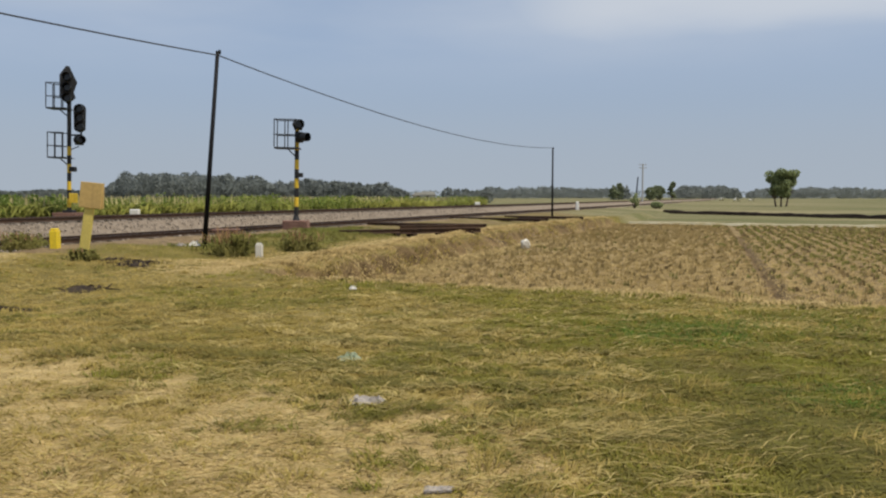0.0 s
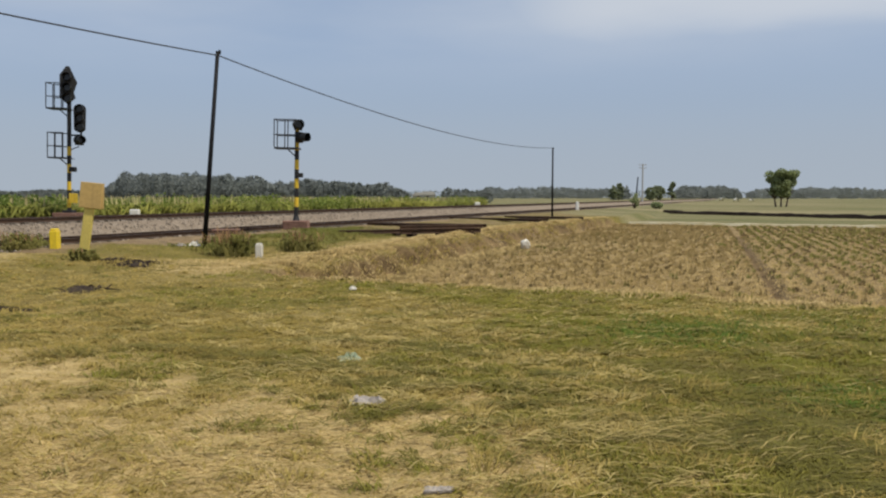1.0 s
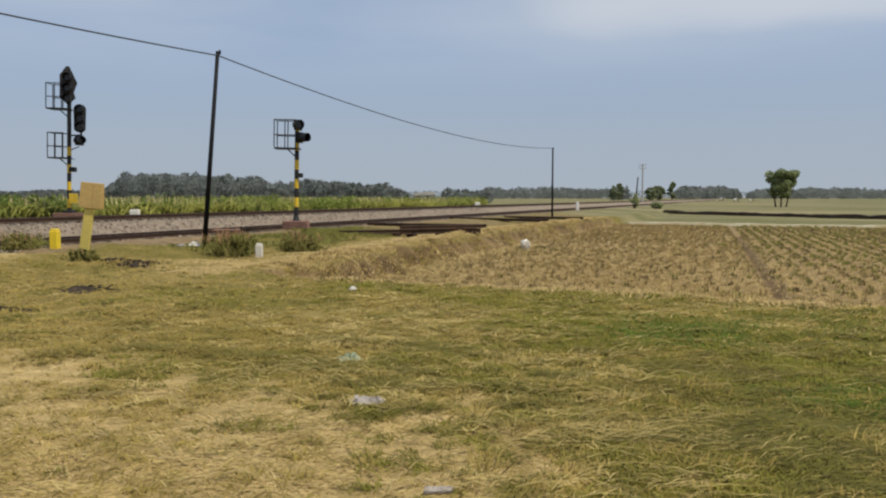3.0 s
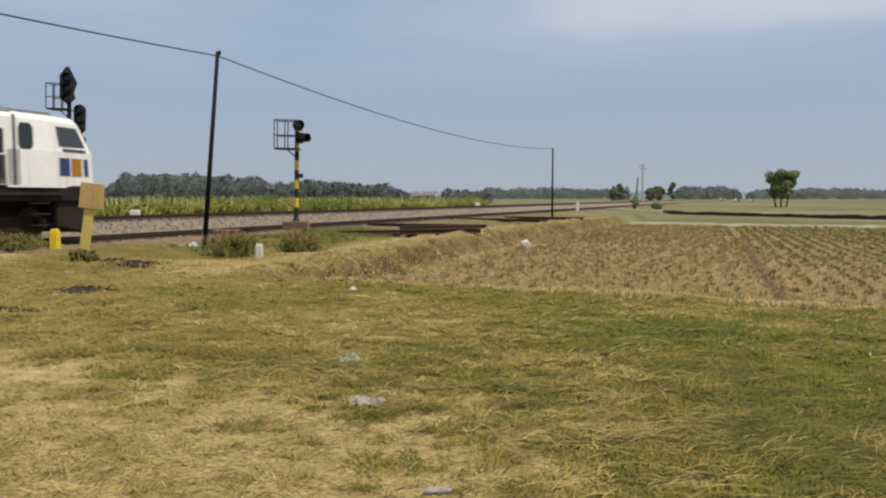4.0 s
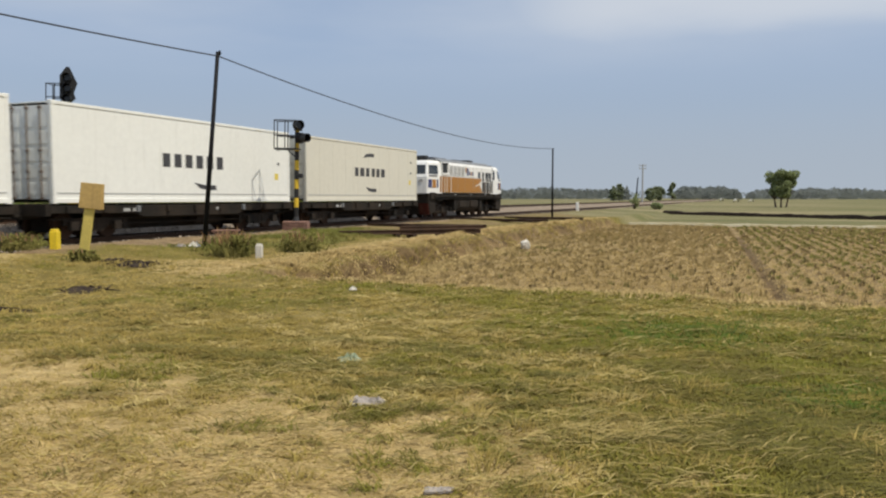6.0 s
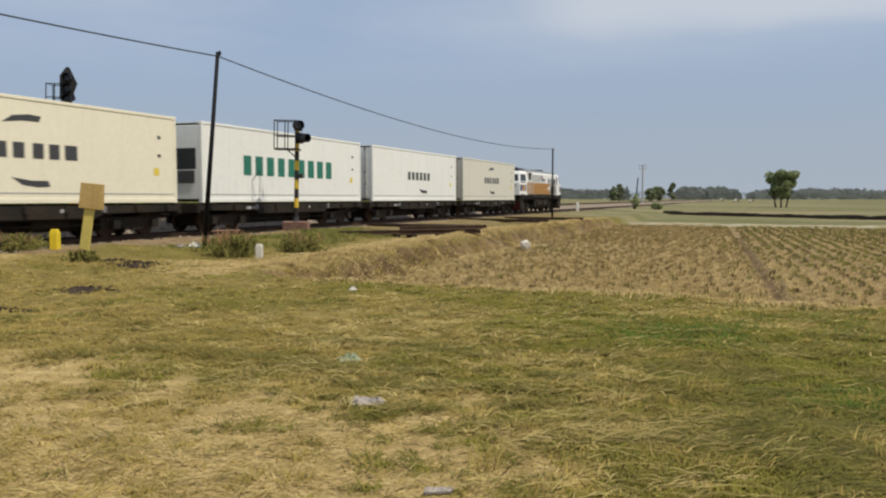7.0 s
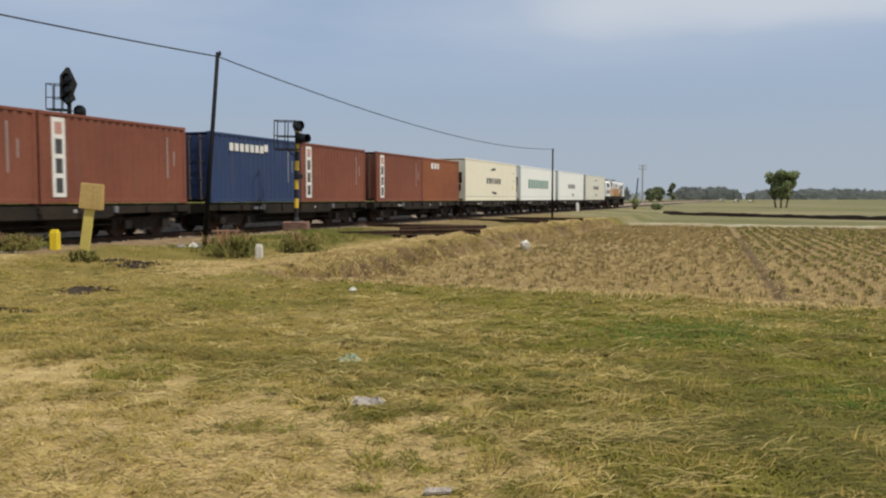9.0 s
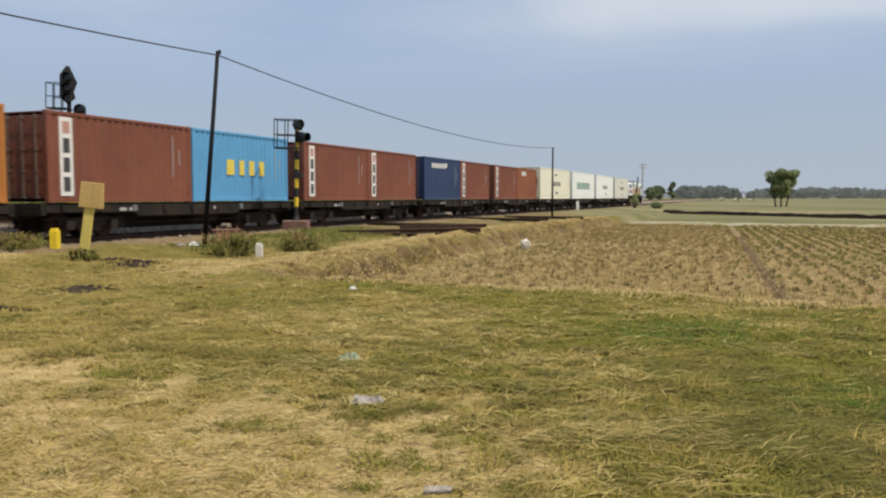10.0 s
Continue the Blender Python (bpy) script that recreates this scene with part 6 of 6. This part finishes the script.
litter(-0.529, 5.598, 0.27, 0.13, 0.035, M_PLASTIC, "plastic_bag", "flattened pale grey plastic bag on the grass", 1)
litter(-0.868, 7.286, 0.2, 0.14, 0.06, M_PLASTICG, "plastic_bag", "thin pale green plastic bag caught on grass", 2, 20)
litter(-1.447, 12.838, 0.11, 0.08, 0.05, M_PAPER, "paper_scrap", "small crumpled white scrap on the grass", 3)
litter(-0.026, 3.947, 0.14, 0.06, 0.015, M_PLASTIC, "plastic_scrap", "dusty pale plastic scrap on the straw", 4)


litter(-6.75, 21.75, 0.3, 0.2, 0.1, M_PAPER, "plastic_scrap", "pale torn plastic scrap at the foot of the pole", 6, 15)
litter(-7.05, 21.5, 0.22, 0.16, 0.07, M_PLASTIC, "plastic_scrap", "grey torn plastic scrap on the gravel", 7, -20)


def sack(x, y):
    """A half-full sack leaning on its side, rounded and crumpled."""
    bm = bmesh.new()
    bmesh.ops.create_icosphere(bm, subdivisions=3, radius=1.0)
    for v in bm.verts:
        n = v.co.normalized()
        k = 0.75 / max(abs(n.x), abs(n.y), abs(n.z)) ** 0.55 + 0.14 * noise.noise(n * 2.4)
        v.co = Vector((n.x * 0.25, n.y * 0.17, n.z * 0.3)) * k * 0.95
    bmesh.ops.transform(bm, matrix=pose(0, 0, 0, 12, -22, 20), verts=bm.verts[:])
    ob = part("white_sack", bm, M_PAPER, None)
    ob.matrix_world = Matrix.Translation(ground_at(x, y) + Vector((0, 0, 0.16)))
    tagged(ob, "crumpled white sack at the foot of the bank", "sack")


sack(3.3, 32.0)


# ---- the far fields ----
def strip(name, points, wide, tall, material, label, category, rough=0.0):
    """A low wall or bank along a line, standing on the ground."""
    bm = bmesh.new()
    pts = []
    for a, b in zip(points, points[1:]):
        k = max(2, int((b - a).length / 0.7))
        pts += [a.lerp(b, i / k) for i in range(k)]
    pts.append(points[-1])
    prev = None
    for i, p in enumerate(pts):
        q = pts[min(i + 1, len(pts) - 1)] - pts[max(i - 1, 0)]
        nrm = Vector((-q.y, q.x, 0)).normalized()
        e = 1 + rough * 2 * (float(vnoise(p.x, p.y, 1.7, 2)) - 0.5)
        h = tall * (1 + rough * 2 * (float(vnoise(p.x, p.y, 0.9, 5)) - 0.5))
        z = float(height(p.x, p.y))
        ring = [bm.verts.new((p.x + nrm.x * o * e, p.y + nrm.y * o * e, z + hh)) for o, hh in ((-wide / 2, -0.1), (-wide * 0.36, h * 0.93), (-wide * 0.2, h), (wide * 0.2, h), (wide * 0.36, h * 0.93), (wide / 2, -0.1))]
        if prev:
            for k in range(5):
                bm.faces.new((prev[k], prev[k + 1], ring[k + 1], ring[k]))
        prev = ring
    ob = part(name, bm, material, None)
    return tagged(ob, label, category, kind="structure")


# pale straw-coloured strip at the field's end, built as a low ridge
a, b = Vector((14.6, 62.6, 0)), Vector((29.9, 54.5, 0))
strip("pale_edge_strip", [a, b, b + (b - a) * 1.5], 1.1, 0.16, M_DRYEDGE, "low pale straw-coloured strip along the field's far edge", "wall", 0.12)
# dark line across the far fields, built as a low uneven bank
a, b = ground_at(26.019, 92.774), ground_at(41.396, 74.896)
strip("dark_bank", [a + (a - b) * 0.02, a, b, b + (b - a) * 0.8], 0.8, 0.36, M_SOIL, "low dark bank across the far fields", "bank", 0.25)


def far_pole(base, tall, lean, r, material, label, arm):
    p = thing("utility_pole", label, "pole", "poles beside the track", m=Matrix.Translation((base[0], base[1], float(height(*base)))))
    bm = bmesh.new()
    tube(bm, (0, 0, -0.2), (lean, 0, tall), r, r * 0.7, 10)
    part("shaft", bm, material, p)
    if arm:
        for z in (tall - 0.25, tall - 0.9):
            bm = bmesh.new()
            cube(bm, -0.75, 0.75, -0.07, 0.07, z - 0.07, z + 0.07)
            part("crossarm", bm, material, p)
            for x in (-0.65, 0.0, 0.65):
                bm = bmesh.new()
                tube(bm, (x, 0, z + 0.05), (x, 0, z + 0.3), 0.07, 0.05, 8)
                part("insulator", bm, material, p)


far_pole((23.9, 100.0), 3.9, 0.35, 0.1, M_WOODPOLE, "thin dark pole overgrown by a climbing shrub", False)
far_pole((42.2, 170.0), 8.4, 0.0, 0.2, M_GREYP, "grey concrete pole with two crossarms", True)


def shrub(x, y, tall, wide, label, count=9, material=None):
    z = float(height(x, y))
    s = thing("shrub", label, "shrub", m=Matrix.Translation((x, y, z)))
    bm = bmesh.new()
    for i in range(6):
        a = i * 1.05
        tube(bm, (0, 0, -0.05), (math.cos(a) * wide * 0.22, math.sin(a) * wide * 0.22, tall * 0.6), 0.03, 0.012, 6)
    part("stems", bm, M_BARK, s)
    cs, rs = [], []
    for i in range(count):
        a, k = random.uniform(0, 6.28), random.random()
        cs.append((math.cos(a) * wide * 0.33 * (1 - k * 0.5), math.sin(a) * wide * 0.33, tall * (0.2 + 0.65 * k)))
        rs.append(wide * random.uniform(0.16, 0.24))
    v, f = leaf_cloud(cs, rs, 90, 0.09 * max(1, wide / 1.5), 0.8)
    from_arrays("foliage", v.tolist(), f.tolist(), material or M_LEAF, s)


shrub(23.7, 99.8, 2.0, 1.4, "climbing shrub at the foot of a pole", 10)
# this far shrub takes the woods' haze-tinted leaf colour
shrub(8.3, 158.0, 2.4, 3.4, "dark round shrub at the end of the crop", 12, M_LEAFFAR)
shrub(27.6, 104.0, 0.7, 2.2, "low shrub on the verge", 6)


def weed_clump(x0, y0, wide, tall, label, red, z=None):
    """Rank weeds with reddish seed heads."""
    g = ground_at(x0, y0) if z is None else Vector((x0, y0, z))
    s = thing("weed_clump", label, "weeds", m=Matrix.Translation(g))
    n = 420
    x, y = RNG.normal(0, wide * 0.26, n), RNG.normal(0, wide * 0.22, n)
    cs = [(random.gauss(0, wide * 0.3), random.gauss(0, wide * 0.2), tall * random.uniform(0.05, 0.55)) for _ in range(46)]
    v, f = leaf_cloud(cs, [wide * random.uniform(0.08, 0.16) for _ in cs], 40, 0.032, 1.1)
    tagged(from_arrays("foliage", v.tolist(), f.tolist(), M_WEED, s), kind="stuff")
    blades("leaves", x, y, tall * (0.3 + 0.6 * RNG.random(n)) * (1 - 0.8 * (x / wide) ** 2), 0.016, 0.9, M_WEED, "", "", base=np.full(n, -0.02), parent=s)["kind"] = "stuff"
    x, y = RNG.normal(0, wide * 0.24, red), RNG.normal(0, wide * 0.2, red)
    blades("seed_head_mass", x, y, np.full(red, tall * 0.3), 0.03, 0.4, M_WEEDRED, "", "", base=tall * RNG.uniform(0.3, 0.6, red), parent=s)["kind"] = "stuff"


weed_clump(-5.514, 20.52, 1.0, 0.85, "rank green weeds with reddish seed heads by the track", 70)
weed_clump(-5.446, 21.461, 0.8, 0.75, "rank green weeds with reddish seed heads by the track", 60)
weed_clump(-4.035, 22.653, 1.2, 0.72, "rank green weeds with reddish seed heads by the signal", 90)
weed_clump(-7.768, 17.322, 0.5, 0.32, "green weeds at the foot of the yellow post", 10)
weed_clump(-10.698, 20.348, 1.0, 0.55, "rank green weeds with dry stems by the track", 50, 0.2)


def far_tarp(x, dist, wide, tall, label):
    s = thing("field_shelter", label, "shelter", "shelters in the far fields", m=Matrix.Translation((x, dist, float(height(x, dist)))))
    bm = bmesh.new()
    prism(bm, [(-wide / 2, tall * 0.55), (0, tall), (wide / 2, tall * 0.5), (wide / 2, tall * 0.45), (0, tall * 0.93), (-wide / 2, tall * 0.5)], "y", -wide / 2, wide / 2)
    part("tarpaulin", bm, M_PAPER, s, "white tarpaulin roof")
    for sx in (-1, 1):
        for sy in (-1, 1):
            bm = bmesh.new()
            tube(bm, (sx * wide * 0.45, sy * wide * 0.45, -0.05), (sx * wide * 0.45, sy * wide * 0.45, tall * 0.55), 0.06, seg=6)
            part("post", bm, M_BARK, s)


far_tarp(95, 260, 1.5, 1.3, "small white tarpaulin shelter in the far field")
far_tarp(104.1, 300, 1.2, 1.4, "small white tarpaulin shelter in the far field")
far_tarp(107.6, 280, 1.5, 1.0, "small white tarpaulin shelter in the far field")


def far_house(x, dist, wide, tall):
    s = thing("farm_house", "small pale farm house at the edge of far woods", "house", "farm houses", m=Matrix.Translation((x, dist, float(height(x, dist)))))
    block("wall", (-wide / 2, wide / 2, -3, 3, -0.2, tall * 0.6), M_CONC, s)
    bm = bmesh.new()
    prism(bm, [(-wide / 2 - 0.5, tall * 0.58), (wide / 2 + 0.5, tall * 0.58), (wide / 2 - 1.2, tall), (-wide / 2 + 1.2, tall)], "y", -3.5, 3.5)
    part("roof", bm, M_CONC, s)
    block("door", (-0.5, 0.5, -3.04, -2.99, 0, 2.0), M_BARK, s)


far_house(-8, 420, 8, 4.2)
far_house(-13.3, 440, 6, 3.8)


# ---- loose ballast on the slopes, nearest stretch ----
def loose_ballast():
    n = 9000
    s = 14 + 60 * RNG.random(n) ** 1.7
    pick = RNG.random(n)
    q = np.where(pick < 0.5, RNG.uniform(1.0, 2.6, n), FAR_Q + RNG.uniform(0.9, 2.8, n))
    rail = np.where(pick < 0.5, RAIL_Z, RAIL_Z + FAR_RISE)
    dq = np.where(pick < 0.5, q, q - FAR_Q)
    z = rail + np.interp(dq, [0.5, 1.45, 2.35], [-0.17, -0.2, -0.62])
    x, y = TRACK_X + s * ST + q * CT, s * CT - q * ST
    z = np.maximum(z, height(x, y))
    r = RNG.uniform(0.025, 0.05, n)
    base = np.array([[1, 0, -0.3], [-0.5, 0.87, -0.3], [-0.5, -0.87, -0.3], [0.5, 0.5, 0.7], [-0.6, 0.1, 0.8], [0.2, -0.6, 0.7]])
    tri = np.array([[0, 1, 3], [1, 4, 3], [1, 2, 4], [2, 5, 4], [2, 0, 5], [0, 3, 5], [3, 4, 5]])
    jit = RNG.uniform(0.7, 1.3, (n, 6, 3))
    v = base[None] * jit * r[:, None, None] + np.stack([x, y, z], -1)[:, None]
    f = (np.arange(n)[:, None, None] * 6 + tri[None]).reshape(-1, 3)
    tagged(from_arrays("loose_ballast", v.reshape(-1, 3).tolist(), f.tolist(), M_STONE), "loose grey-brown ballast stones on the track banks", "stones", kind="stuff")


loose_ballast()


motions()
